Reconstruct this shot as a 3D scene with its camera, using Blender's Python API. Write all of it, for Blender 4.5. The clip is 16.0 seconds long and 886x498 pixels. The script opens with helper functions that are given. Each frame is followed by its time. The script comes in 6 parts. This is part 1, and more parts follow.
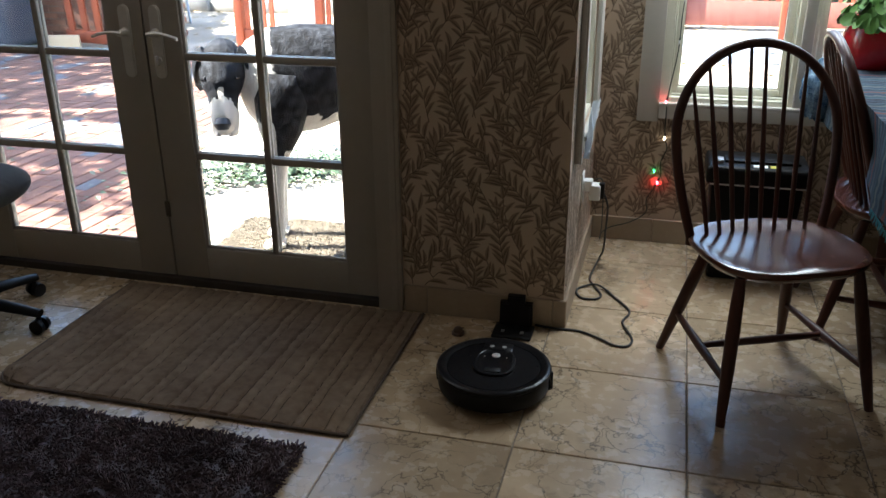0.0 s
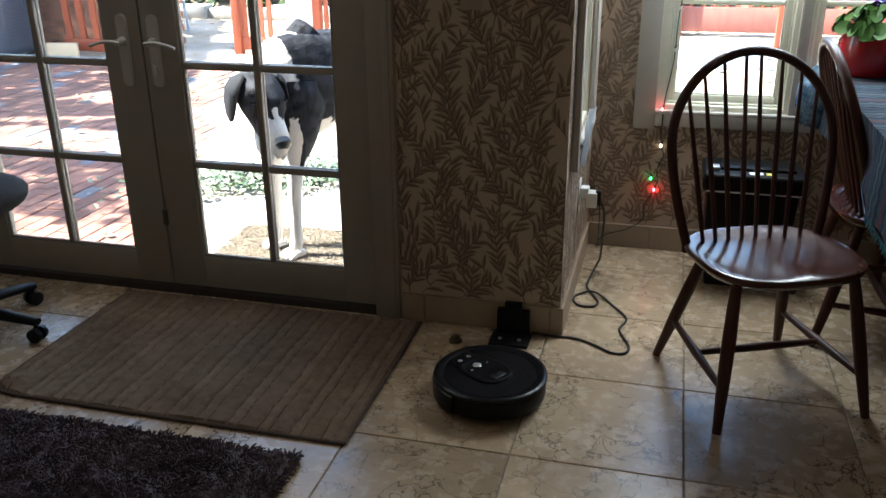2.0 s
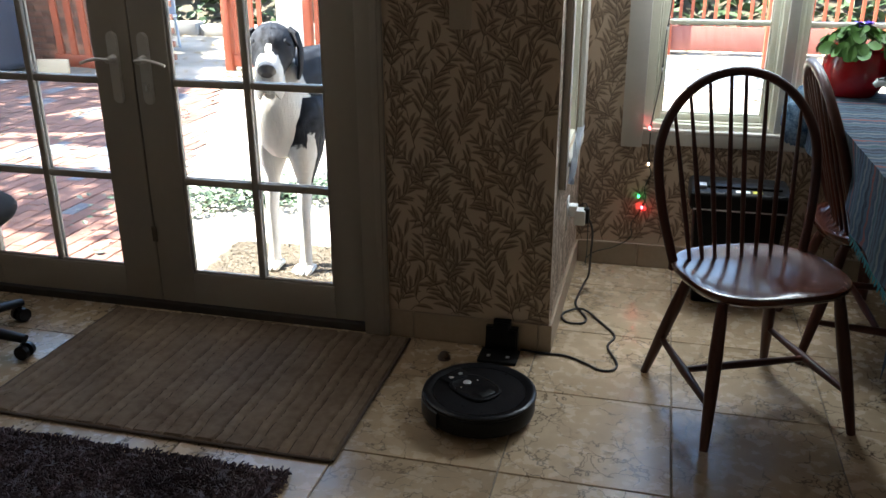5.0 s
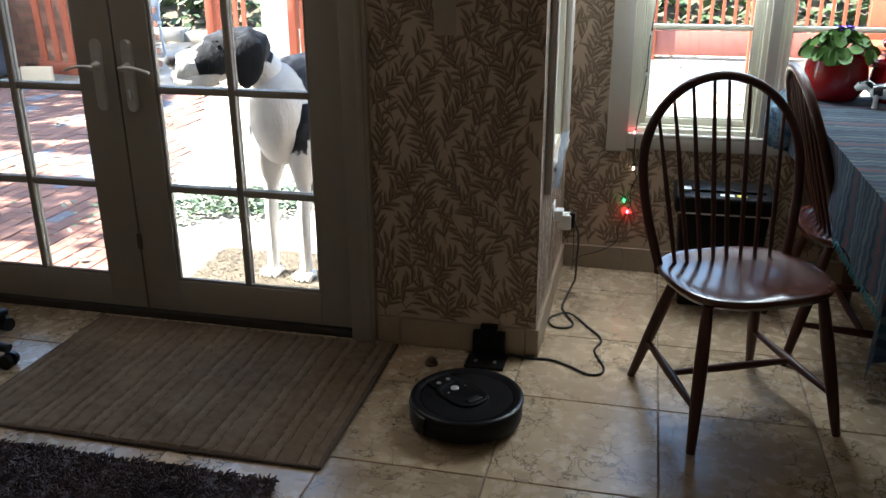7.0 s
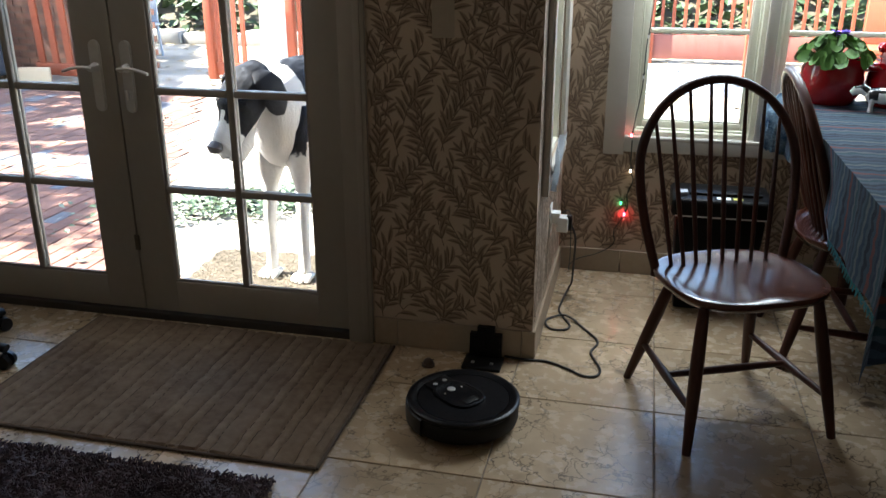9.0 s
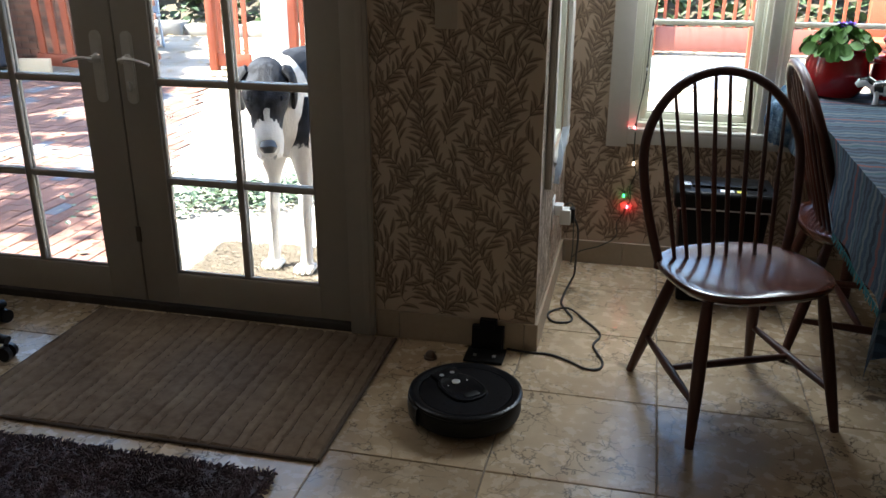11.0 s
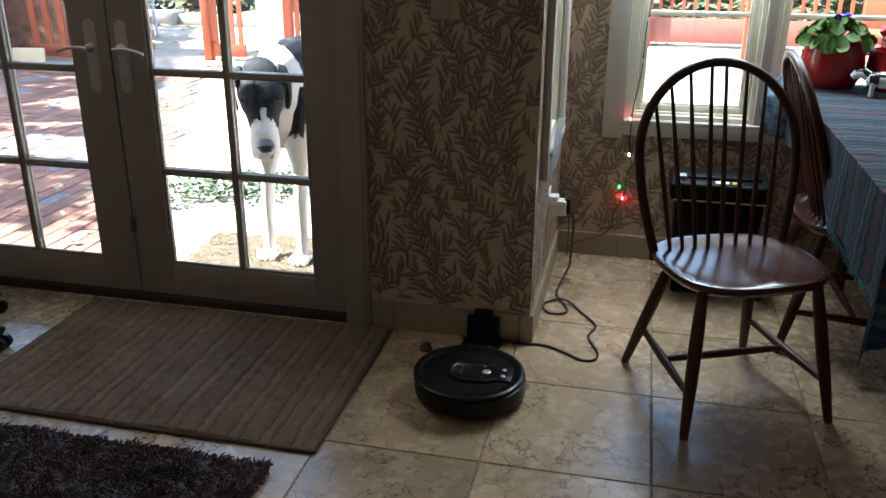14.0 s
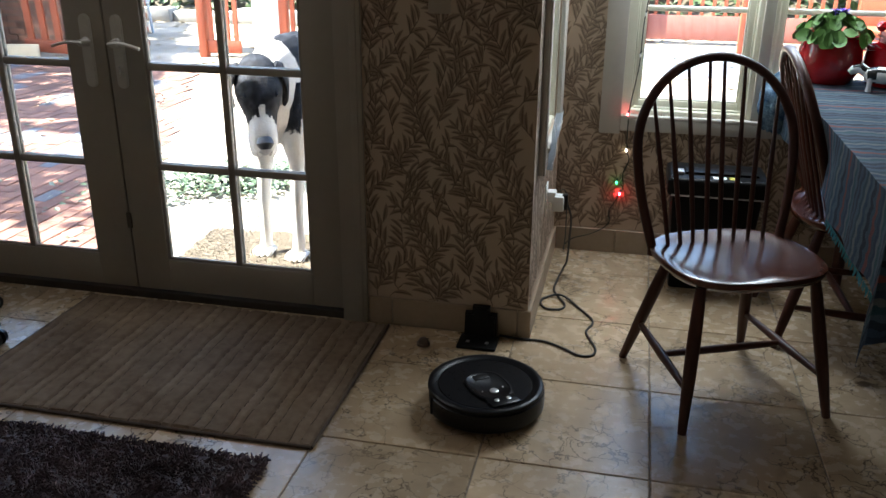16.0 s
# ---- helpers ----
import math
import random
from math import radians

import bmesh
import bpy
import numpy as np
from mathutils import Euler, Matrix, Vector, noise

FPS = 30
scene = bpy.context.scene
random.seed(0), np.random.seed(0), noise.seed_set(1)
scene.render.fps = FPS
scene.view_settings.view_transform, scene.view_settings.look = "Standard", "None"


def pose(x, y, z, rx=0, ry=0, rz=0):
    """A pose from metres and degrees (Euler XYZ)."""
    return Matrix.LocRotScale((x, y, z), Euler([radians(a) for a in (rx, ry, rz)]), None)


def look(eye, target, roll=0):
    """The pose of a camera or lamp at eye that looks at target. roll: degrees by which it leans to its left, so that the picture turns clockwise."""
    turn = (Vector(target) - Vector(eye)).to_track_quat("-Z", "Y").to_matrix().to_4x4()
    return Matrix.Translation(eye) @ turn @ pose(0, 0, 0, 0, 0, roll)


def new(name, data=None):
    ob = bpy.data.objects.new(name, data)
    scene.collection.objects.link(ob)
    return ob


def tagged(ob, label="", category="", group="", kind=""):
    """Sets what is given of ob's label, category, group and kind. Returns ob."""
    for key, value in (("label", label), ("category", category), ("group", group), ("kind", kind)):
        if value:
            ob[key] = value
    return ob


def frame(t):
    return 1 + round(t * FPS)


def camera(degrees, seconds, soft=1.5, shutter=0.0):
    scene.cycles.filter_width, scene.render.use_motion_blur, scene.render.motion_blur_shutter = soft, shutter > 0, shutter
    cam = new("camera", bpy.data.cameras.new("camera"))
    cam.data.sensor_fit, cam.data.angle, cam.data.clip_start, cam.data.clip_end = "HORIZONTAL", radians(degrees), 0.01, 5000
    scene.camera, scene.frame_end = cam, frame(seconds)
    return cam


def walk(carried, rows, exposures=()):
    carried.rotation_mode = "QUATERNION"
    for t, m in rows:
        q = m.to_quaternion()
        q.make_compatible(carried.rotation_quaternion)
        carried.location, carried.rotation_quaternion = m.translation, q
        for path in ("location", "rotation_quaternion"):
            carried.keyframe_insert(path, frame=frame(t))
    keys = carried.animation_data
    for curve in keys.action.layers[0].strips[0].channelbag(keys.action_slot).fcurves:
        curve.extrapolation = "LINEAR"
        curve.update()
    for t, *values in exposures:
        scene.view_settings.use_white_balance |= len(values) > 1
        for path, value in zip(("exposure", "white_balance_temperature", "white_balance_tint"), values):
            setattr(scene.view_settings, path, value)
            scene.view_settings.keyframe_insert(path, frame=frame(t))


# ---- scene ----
cam = camera(55.0, 16.0)
EXPOSURE = 3.88
PATH = [
    (0, (-0.138, -2.387, 1.378), (-0.615, -0.598, 0.622), -0.4),
    (0.5, (-0.144, -2.388, 1.376), (-0.618, -0.598, 0.622), -0.3),
    (1, (-0.136, -2.388, 1.378), (-0.613, -0.596, 0.628), -0.4),
    (1.5, (-0.135, -2.387, 1.381), (-0.611, -0.593, 0.637), -0.4),
    (2, (-0.132, -2.389, 1.386), (-0.607, -0.594, 0.643), -0.5),
    (2.5, (-0.13, -2.389, 1.384), (-0.603, -0.592, 0.646), -0.5),
    (3, (-0.128, -2.391, 1.387), (-0.598, -0.592, 0.649), -0.5),
    (3.5, (-0.13, -2.393, 1.383), (-0.598, -0.59, 0.654), -0.3),
    (4, (-0.122, -2.394, 1.387), (-0.592, -0.589, 0.666), -0.3),
    (6.5, (-0.126, -2.399, 1.394), (-0.555, -0.573, 0.7), -0.1),
    (7, (-0.119, -2.396, 1.394), (-0.549, -0.571, 0.698), -0.3),
    (7.5, (-0.117, -2.4, 1.394), (-0.546, -0.574, 0.7), -0.4),
    (8, (-0.115, -2.408, 1.391), (-0.542, -0.579, 0.705), -0.2),
    (8.5, (-0.12, -2.412, 1.395), (-0.542, -0.581, 0.709), 0.0),
    (9, (-0.119, -2.406, 1.394), (-0.542, -0.577, 0.704), -0.0),
    (11.5, (-0.126, -2.397, 1.389), (-0.55, -0.575, 0.681), 0.1),
    (12, (-0.124, -2.397, 1.387), (-0.544, -0.574, 0.679), 0.0),
    (12.5, (-0.127, -2.402, 1.383), (-0.539, -0.578, 0.675), 0.1),
    (13, (-0.126, -2.402, 1.386), (-0.535, -0.579, 0.673), 0.2),
    (13.5, (-0.124, -2.402, 1.385), (-0.533, -0.58, 0.668), 0.3),
    (14, (-0.127, -2.396, 1.389), (-0.538, -0.579, 0.663), 0.3),
    (14.5, (-0.13, -2.393, 1.386), (-0.542, -0.578, 0.655), 0.2),
    (15, (-0.134, -2.389, 1.38), (-0.539, -0.574, 0.643), 0.3),
    (15.5, (-0.135, -2.388, 1.382), (-0.537, -0.573, 0.644), 0.3),
    (16, (-0.135, -2.394, 1.379), (-0.535, -0.576, 0.648), 0.4),
]
walk(cam, [(t, look(eye, aim, roll)) for t, eye, aim, roll in PATH], exposures=[(0, EXPOSURE, 6250, 10), (16, EXPOSURE, 6250, 10)])

# ---- daylight ----
SUN_TO = Vector((-0.62, -0.14, 0.77)).normalized()
world = bpy.data.worlds.new("day_sky")
scene.world = world
world.use_nodes = True
wn = world.node_tree.nodes
sky = wn.new("ShaderNodeTexSky")
sky.sky_type, sky.sun_disc = "NISHITA", False
sky.sun_elevation = math.asin(SUN_TO.z)
sky.sun_rotation = math.atan2(SUN_TO.x, SUN_TO.y)
wn["Background"].inputs["Strength"].default_value = 0.088
world.node_tree.links.new(sky.outputs[0], wn["Background"].inputs["Color"])
sun = new("sun", bpy.data.lights.new("sun", "SUN"))
sun.data.energy, sun.data.angle, sun.data.color = 3.6, radians(0.53), (1.0, 0.95, 0.87)
sun.matrix_basis = look(SUN_TO * 30, (0, 0, 0))
# sky light through the upper glass of the doors and windows
for lx, ly, lz, w, h, watts in ((-1.92, 0.262, 1.66, 1.45, 0.50, 0.72), (0.085, 1.155, 1.66, 0.38, 0.55, 1.45), (0.635, 1.155, 1.66, 0.38, 0.55, 0.95)):
    sky_lamp = new("window_light", bpy.data.lights.new("window_light", "AREA"))
    sky_lamp.data.shape, sky_lamp.data.size, sky_lamp.data.size_y, sky_lamp.data.energy = "RECTANGLE", w, h, watts
    sky_lamp.data.color = (1.0, 0.985, 0.965) if ly < 1 else (0.87, 0.95, 1.0)
    sky_lamp.matrix_basis = look((lx, ly, lz), (lx, ly - 1, lz - (0.35 if ly < 1 else 2.2)))

# ---- materials ----
def surface(name, dark, light, scale=8.0, rough=0.6, metal=0.0, bump=0.0, bump_scale=80.0, fine=0.35, stretch=(1, 1, 1), vary=0.0, coat=0.0, spec=0.5, contrast=0.25, rough_vary=0.08):
    """Two colours mixed by large and fine noise, with relief and uneven gloss."""
    m = bpy.data.materials.new(name)
    m.use_nodes = True
    n, l = m.node_tree.nodes, m.node_tree.links
    b = n["Principled BSDF"]
    tc = n.new("ShaderNodeTexCoord")
    mp = n.new("ShaderNodeMapping")
    mp.inputs["Scale"].default_value = stretch
    l.new(tc.outputs["Object"], mp.inputs["Vector"])
    src = mp.outputs[0]
    if vary:
        info = n.new("ShaderNodeObjectInfo")
        off = n.new("ShaderNodeVectorMath")
        off.operation = "MULTIPLY_ADD"
        l.new(info.outputs["Random"], off.inputs[0])
        off.inputs[1].default_value = (37.0, 53.0, 71.0)
        l.new(src, off.inputs[2])
        src = off.outputs[0]
    big, small = n.new("ShaderNodeTexNoise"), n.new("ShaderNodeTexNoise")
    for tex, sc in ((big, scale), (small, scale * 9)):
        tex.inputs["Scale"].default_value = sc
        tex.inputs["Detail"].default_value = 5
        l.new(src, tex.inputs["Vector"])
    mixv = n.new("ShaderNodeMix")
    mixv.inputs["Factor"].default_value = fine
    l.new(big.outputs["Fac"], mixv.inputs["A"])
    l.new(small.outputs["Fac"], mixv.inputs["B"])
    ramp = n.new("ShaderNodeMapRange")
    ramp.inputs["From Min"].default_value, ramp.inputs["From Max"].default_value = 0.5 - contrast, 0.5 + contrast
    l.new(mixv.outputs["Result"], ramp.inputs["Value"])
    col = n.new("ShaderNodeMix")
    col.data_type = "RGBA"
    col.inputs["A"].default_value, col.inputs["B"].default_value = (*dark, 1), (*light, 1)
    l.new(ramp.outputs[0], col.inputs["Factor"])
    out = col.outputs["Result"]
    if vary:
        hsv = n.new("ShaderNodeHueSaturation")
        vr = n.new("ShaderNodeMapRange")
        vr.inputs["To Min"].default_value, vr.inputs["To Max"].default_value = 1 - vary, 1 + vary
        l.new(info.outputs["Random"], vr.inputs["Value"])
        l.new(vr.outputs[0], hsv.inputs["Value"])
        l.new(out, hsv.inputs["Color"])
        out = hsv.outputs[0]
    l.new(out, b.inputs["Base Color"])
    rr = n.new("ShaderNodeMapRange")
    rr.inputs["To Min"].default_value, rr.inputs["To Max"].default_value = max(0.02, rough - rough_vary), min(1, rough + rough_vary)
    l.new(small.outputs["Fac"], rr.inputs["Value"])
    l.new(rr.outputs[0], b.inputs["Roughness"])
    b.inputs["Metallic"].default_value = metal
    b.inputs["Coat Weight"].default_value = coat
    b.inputs["Coat Roughness"].default_value = 0.12
    b.inputs["Specular IOR Level"].default_value = spec
    if bump:
        bt = n.new("ShaderNodeTexNoise")
        bt.inputs["Scale"].default_value, bt.inputs["Detail"].default_value = bump_scale, 4
        l.new(src, bt.inputs["Vector"])
        bp = n.new("ShaderNodeBump")
        bp.inputs["Strength"].default_value, bp.inputs["Distance"].default_value = bump, 0.004
        l.new(bt.outputs["Fac"], bp.inputs["Height"])
        l.new(bp.outputs[0], b.inputs["Normal"])
    return m


def emitter(name, colour, strength):
    m = bpy.data.materials.new(name)
    m.use_nodes = True
    b = m.node_tree.nodes["Principled BSDF"]
    b.inputs["Base Color"].default_value = (*colour, 1)
    b.inputs["Emission Color"].default_value = (*colour, 1)
    b.inputs["Emission Strength"].default_value = strength
    return m


def pane_glass(name):
    m = bpy.data.materials.new(name)
    m.use_nodes = True
    n, l = m.node_tree.nodes, m.node_tree.links
    n.remove(n["Principled BSDF"])
    clear, gloss, mix, fr = n.new("ShaderNodeBsdfTransparent"), n.new("ShaderNodeBsdfGlossy"), n.new("ShaderNodeMixShader"), n.new("ShaderNodeFresnel")
    clear.inputs["Color"].default_value = (0.94, 0.96, 0.95, 1)
    gloss.inputs["Roughness"].default_value = 0.02
    fr.inputs["IOR"].default_value = 1.35
    l.new(fr.outputs[0], mix.inputs[0])
    l.new(clear.outputs[0], mix.inputs[1])
    l.new(gloss.outputs[0], mix.inputs[2])
    l.new(mix.outputs[0], n["Material Output"].inputs["Surface"])
    return m


GLASS = pane_glass("window_glass")
WALLPAPER = surface("wallpaper_ground", (0.44, 0.340, 0.248), (0.50, 0.39, 0.288), 6, 0.75, bump=0.15, bump_scale=300)
LEAF_PRINT = surface("wallpaper_leaf_ink", (0.085, 0.057, 0.037), (0.115, 0.079, 0.052), 9, 0.75)
LEAF_TINT = surface("wallpaper_leaf_tint", (0.235, 0.170, 0.117), (0.285, 0.210, 0.147), 12, 0.75)
PLASTER = surface("painted_plaster", (0.60, 0.54, 0.46), (0.68, 0.62, 0.54), 3, 0.8, bump=0.1)
TRIM = surface("trim_paint", (0.43, 0.40, 0.355), (0.49, 0.46, 0.41), 5, 0.45, bump=0.08, bump_scale=60)
DOOR_PAINT = surface("door_paint", (0.285, 0.250, 0.208), (0.33, 0.292, 0.245), 4, 0.4, bump=0.08, bump_scale=90)
SASH_PAINT = surface("sash_paint", (0.62, 0.60, 0.48), (0.70, 0.68, 0.56), 5, 0.4)
GROUT = surface("grout", (0.16, 0.13, 0.10), (0.22, 0.18, 0.14), 30, 0.9, bump=0.4)
BASE_TILE = surface("baseboard_travertine", (0.26, 0.195, 0.13), (0.36, 0.28, 0.20), 7, 0.4, bump=0.15, bump_scale=40, vary=0.08)
SATIN = surface("satin_nickel", (0.47, 0.445, 0.41), (0.56, 0.535, 0.495), 30, 0.38, metal=0.15)
BRASS = surface("dark_hinge", (0.10, 0.085, 0.07), (0.16, 0.14, 0.11), 40, 0.45, metal=0.8)
THRESH = surface("threshold_bronze", (0.035, 0.028, 0.022), (0.06, 0.05, 0.04), 20, 0.55, metal=0.5)
CHAIR_WOOD = surface("stained_wood", (0.026, 0.006, 0.003), (0.072, 0.018, 0.008), 9, 0.42, bump=0.06, bump_scale=60, stretch=(1, 1, 0.25), coat=0.06, spec=0.3)
SEAT_WOOD = surface("stained_seat_wood", (0.036, 0.009, 0.004), (0.092, 0.025, 0.011), 7, 0.24, bump=0.05, bump_scale=50, stretch=(1, 0.2, 1), coat=0.18, spec=0.4)
BLACK_GLOSS = surface("black_gloss_plastic", (0.004, 0.004, 0.005), (0.007, 0.007, 0.008), 20, 0.30, spec=0.22)
BLACK_MATT = surface("black_matt_plastic", (0.005, 0.005, 0.005), (0.009, 0.009, 0.009), 30, 0.48, bump=0.05, bump_scale=400, spec=0.2)
SILVER = surface("silver_plastic", (0.5, 0.5, 0.5), (0.62, 0.62, 0.62), 30, 0.3, metal=0.6)
WHITE_PLASTIC = surface("white_plastic", (0.66, 0.66, 0.64), (0.74, 0.74, 0.72), 20, 0.4)
RUBBER = surface("black_rubber", (0.012, 0.012, 0.012), (0.02, 0.02, 0.02), 40, 0.6)
RUG_BROWN = surface("rug_pile", (0.100, 0.066, 0.042), (0.235, 0.172, 0.118), 4, 0.95, bump=0.9, bump_scale=260, fine=0.45, contrast=0.2, spec=0.1)
# shade of the carved rug grooves, put into a darker colour
RUG_GROOVE_SHADE = surface("rug_groove_shade", (0.045, 0.029, 0.019), (0.075, 0.050, 0.033), 30, 0.95, spec=0.1)
RUG_RIB = surface("rug_rib", (0.120, 0.080, 0.051), (0.272, 0.202, 0.141), 4, 0.95, bump=0.9, bump_scale=260, fine=0.45, contrast=0.2, spec=0.1)
SHREDDER = surface("shredder_plastic", (0.003, 0.003, 0.003), (0.005, 0.005, 0.005), 30, 0.45, spec=0.12)
SHAG = surface("shag_pile", (0.040, 0.032, 0.036), (0.105, 0.088, 0.098), 14, 0.75, fine=0.5, spec=0.3)
FABRIC_SEAT = surface("seat_fabric", (0.020, 0.019, 0.020), (0.04, 0.038, 0.038), 60, 0.9, bump=0.3, bump_scale=500)
RED_GLAZE = surface("red_glaze", (0.26, 0.003, 0.006), (0.35, 0.006, 0.010), 6, 0.10, coat=0.4)
LEAF_GREEN = surface("houseplant_leaf", (0.025, 0.075, 0.010), (0.085, 0.19, 0.028), 30, 0.55, vary=0.2, spec=0.25)
SWITCH_PLATE = surface("switch_plastic", (0.33, 0.27, 0.20), (0.38, 0.315, 0.24), 20, 0.5)
PURPLE = surface("violet_petal", (0.06, 0.02, 0.35), (0.12, 0.05, 0.5), 60, 0.6)
WHITE_GLAZE = surface("white_glaze", (0.72, 0.72, 0.70), (0.8, 0.8, 0.78), 20, 0.15, coat=0.4)
BLACK_GLAZE = surface("black_glaze", (0.012, 0.012, 0.012), (0.02, 0.02, 0.02), 20, 0.2)
BLUE_CLOTH = surface("blue_fringe_cloth", (0.02, 0.07, 0.15), (0.24, 0.36, 0.46), 22, 0.9, bump=0.9, bump_scale=110, contrast=0.12)
CARDBOARD = surface("pale_wood", (0.5, 0.36, 0.22), (0.62, 0.47, 0.31), 12, 0.7)


# ---- mesh helpers ----
def mesh_of(bm, name, material, smooth=False):
    me = bpy.data.meshes.new(name)
    bm.to_mesh(me)
    bm.free()
    for mt in (material if isinstance(material, (list, tuple)) else [material]):
        me.materials.append(mt)
    if smooth:
        me.polygons.foreach_set("use_smooth", [True] * len(me.polygons))
        me.set_sharp_from_angle(angle=radians(42))
    return me


def part(name, bm, material, parent=None, label="", smooth=True, at=None):
    ob = new(name, mesh_of(bm, name, material, smooth))
    if parent is not None:
        ob.parent = parent
    if at is not None:
        ob.matrix_basis = at
    if label:
        tagged(ob, label)
    return ob


def thing(name, m, label, category, group="", kind=""):
    ob = new(name)
    ob.empty_display_size = 0.1
    ob.matrix_basis = m
    return tagged(ob, label, category, group, kind)


def box(x0, x1, y0, y1, z0, z1, bevel=0.0, seg=2, bm=None):
    b = bmesh.new()
    bmesh.ops.create_cube(b, size=1)
    bmesh.ops.scale(b, vec=(x1 - x0, y1 - y0, z1 - z0), verts=b.verts)
    bmesh.ops.translate(b, vec=((x0 + x1) / 2, (y0 + y1) / 2, (z0 + z1) / 2), verts=b.verts)
    if bevel:
        bmesh.ops.bevel(b, geom=b.edges[:], offset=bevel, segments=seg, affect="EDGES", profile=0.5)
    return join(bm, b) if bm else b


def join(a, b, m=None):
    """Adds b to a, moved by m."""
    if m is not None:
        bmesh.ops.transform(b, matrix=m, verts=b.verts)
    me = bpy.data.meshes.new("join")
    b.to_mesh(me)
    b.free()
    a.from_mesh(me)
    bpy.data.meshes.remove(me)
    return a


def tube(points, radii, n=10, flat=1.0, up=(0, 0, 1), caps=True, bm=None):
    """A swept tube through points; radii: one, or one for each point, or pairs (across, along up)."""
    bm = bm or bmesh.new()
    pts = [Vector(p) for p in points]
    k = len(pts)
    if not isinstance(radii, (list, tuple)):
        radii = [radii] * k
    upv, rings = Vector(up), []
    for i, p in enumerate(pts):
        d = (pts[min(i + 1, k - 1)] - pts[max(i - 1, 0)]).normalized()
        u = upv if abs(d.dot(upv)) < 0.97 else Vector((0, 1, 0)) if abs(d.y) < 0.9 else Vector((1, 0, 0))
        side = d.cross(u).normalized()
        top = side.cross(d).normalized()
        r = radii[i]
        ra, rb = r if isinstance(r, (list, tuple)) else (r, r * flat)
        rings.append([bm.verts.new(p + side * (ra * math.cos(2 * math.pi * j / n)) + top * (rb * math.sin(2 * math.pi * j / n))) for j in range(n)])
    for a, b in zip(rings, rings[1:]):
        for j in range(n):
            bm.faces.new((a[j], a[(j + 1) % n], b[(j + 1) % n], b[j]))
    if caps:
        bm.faces.new(rings[0][::-1])
        bm.faces.new(rings[-1])
    return bm


def lathe(profile, n=32, bm=None, centre=(0, 0)):
    """A turned body about z from (radius, height) pairs; radius 0 closes it."""
    bm = bm or bmesh.new()
    rings = []
    for r, z in profile:
        if r <= 1e-6:
            rings.append([bm.verts.new((centre[0], centre[1], z))])
        else:
            rings.append([bm.verts.new((centre[0] + r * math.cos(2 * math.pi * j / n), centre[1] + r * math.sin(2 * math.pi * j / n), z)) for j in range(n)])
    for a, b in zip(rings, rings[1:]):
        for j in range(n):
            k = (j + 1) % n
            if len(a) == 1 and len(b) > 1:
                bm.faces.new((a[0], b[k], b[j]))
            elif len(b) == 1 and len(a) > 1:
                bm.faces.new((a[j], a[k], b[0]))
            elif len(a) > 1:
                bm.faces.new((a[j], a[k], b[k], b[j]))
    bmesh.ops.recalc_face_normals(bm, faces=bm.faces)
    return bm


def smooth_path(points, steps=6):
    """A rounded line (Catmull-Rom) through points."""
    p = [Vector(q) for q in points]
    out = []
    for i in range(len(p) - 1):
        a, b, c, d = p[max(i - 1, 0)], p[i], p[i + 1], p[min(i + 2, len(p) - 1)]
        for s in range(steps):
            t = s / steps
            out.append(0.5 * (2 * b + (c - a) * t + (2 * a - 5 * b + 4 * c - d) * t * t + (3 * b - a - 3 * c + d) * t ** 3))
    return out + [p[-1]]


def structure(name, bm, material, label, category, smooth=False):
    return tagged(part(name, bm, material, None, "", smooth), label, category, kind="structure")


# ---- the room ----
WY, NY, WX = 0.277, 1.18, -0.42          # door wall, nook window wall, nook side wall
X0, X1, Y0, HC = -3.7, 2.3, -4.2, 2.5    # room ends and ceiling height
TH = 0.15
DX0, DX1, DTOP = -2.77, -1.075, 2.10     # french door opening
b = box(X0 - TH, X1 + TH, Y0 - TH, WY + TH, -0.14, -0.004)
box(WX - TH, X1 + TH, WY + TH, NY + TH, -0.14, -0.004, bm=b)
floor = structure("floor", b, GROUT, "dark grout bed under the travertine floor tiles", "floor")

b = box(DX1, WX, WY, WY + TH, 0, HC)
wall_door = structure("wall_door", b, WALLPAPER, "tan willow-leaf wallpaper on the wall beside the french doors", "wall")
structure("wall_door_left", box(X0, DX0, WY, WY + TH, 0, HC), WALLPAPER, "tan willow-leaf wallpaper beyond the french doors", "wall")
structure("wall_door_head", box(DX0, DX1, WY, WY + TH, DTOP, HC), WALLPAPER, "tan wallpaper over the french doors", "wall")
# nook side wall with its window opening
SW0, SW1, SZ0, SZ1 = 0.50, 0.98, 0.62, 2.05
b = box(WX - TH, WX, WY + TH, NY + TH, 0, SZ0)
box(WX - TH, WX, WY + TH, SW0, SZ0, HC, bm=b)
box(WX - TH, WX, SW1, NY + TH, SZ0, HC, bm=b)
box(WX - TH, WX, SW0, SW1, SZ1, HC, bm=b)
wall_side = structure("wall_nook_side", b, WALLPAPER, "pale daylit wallpaper on the side wall of the dining nook", "wall")
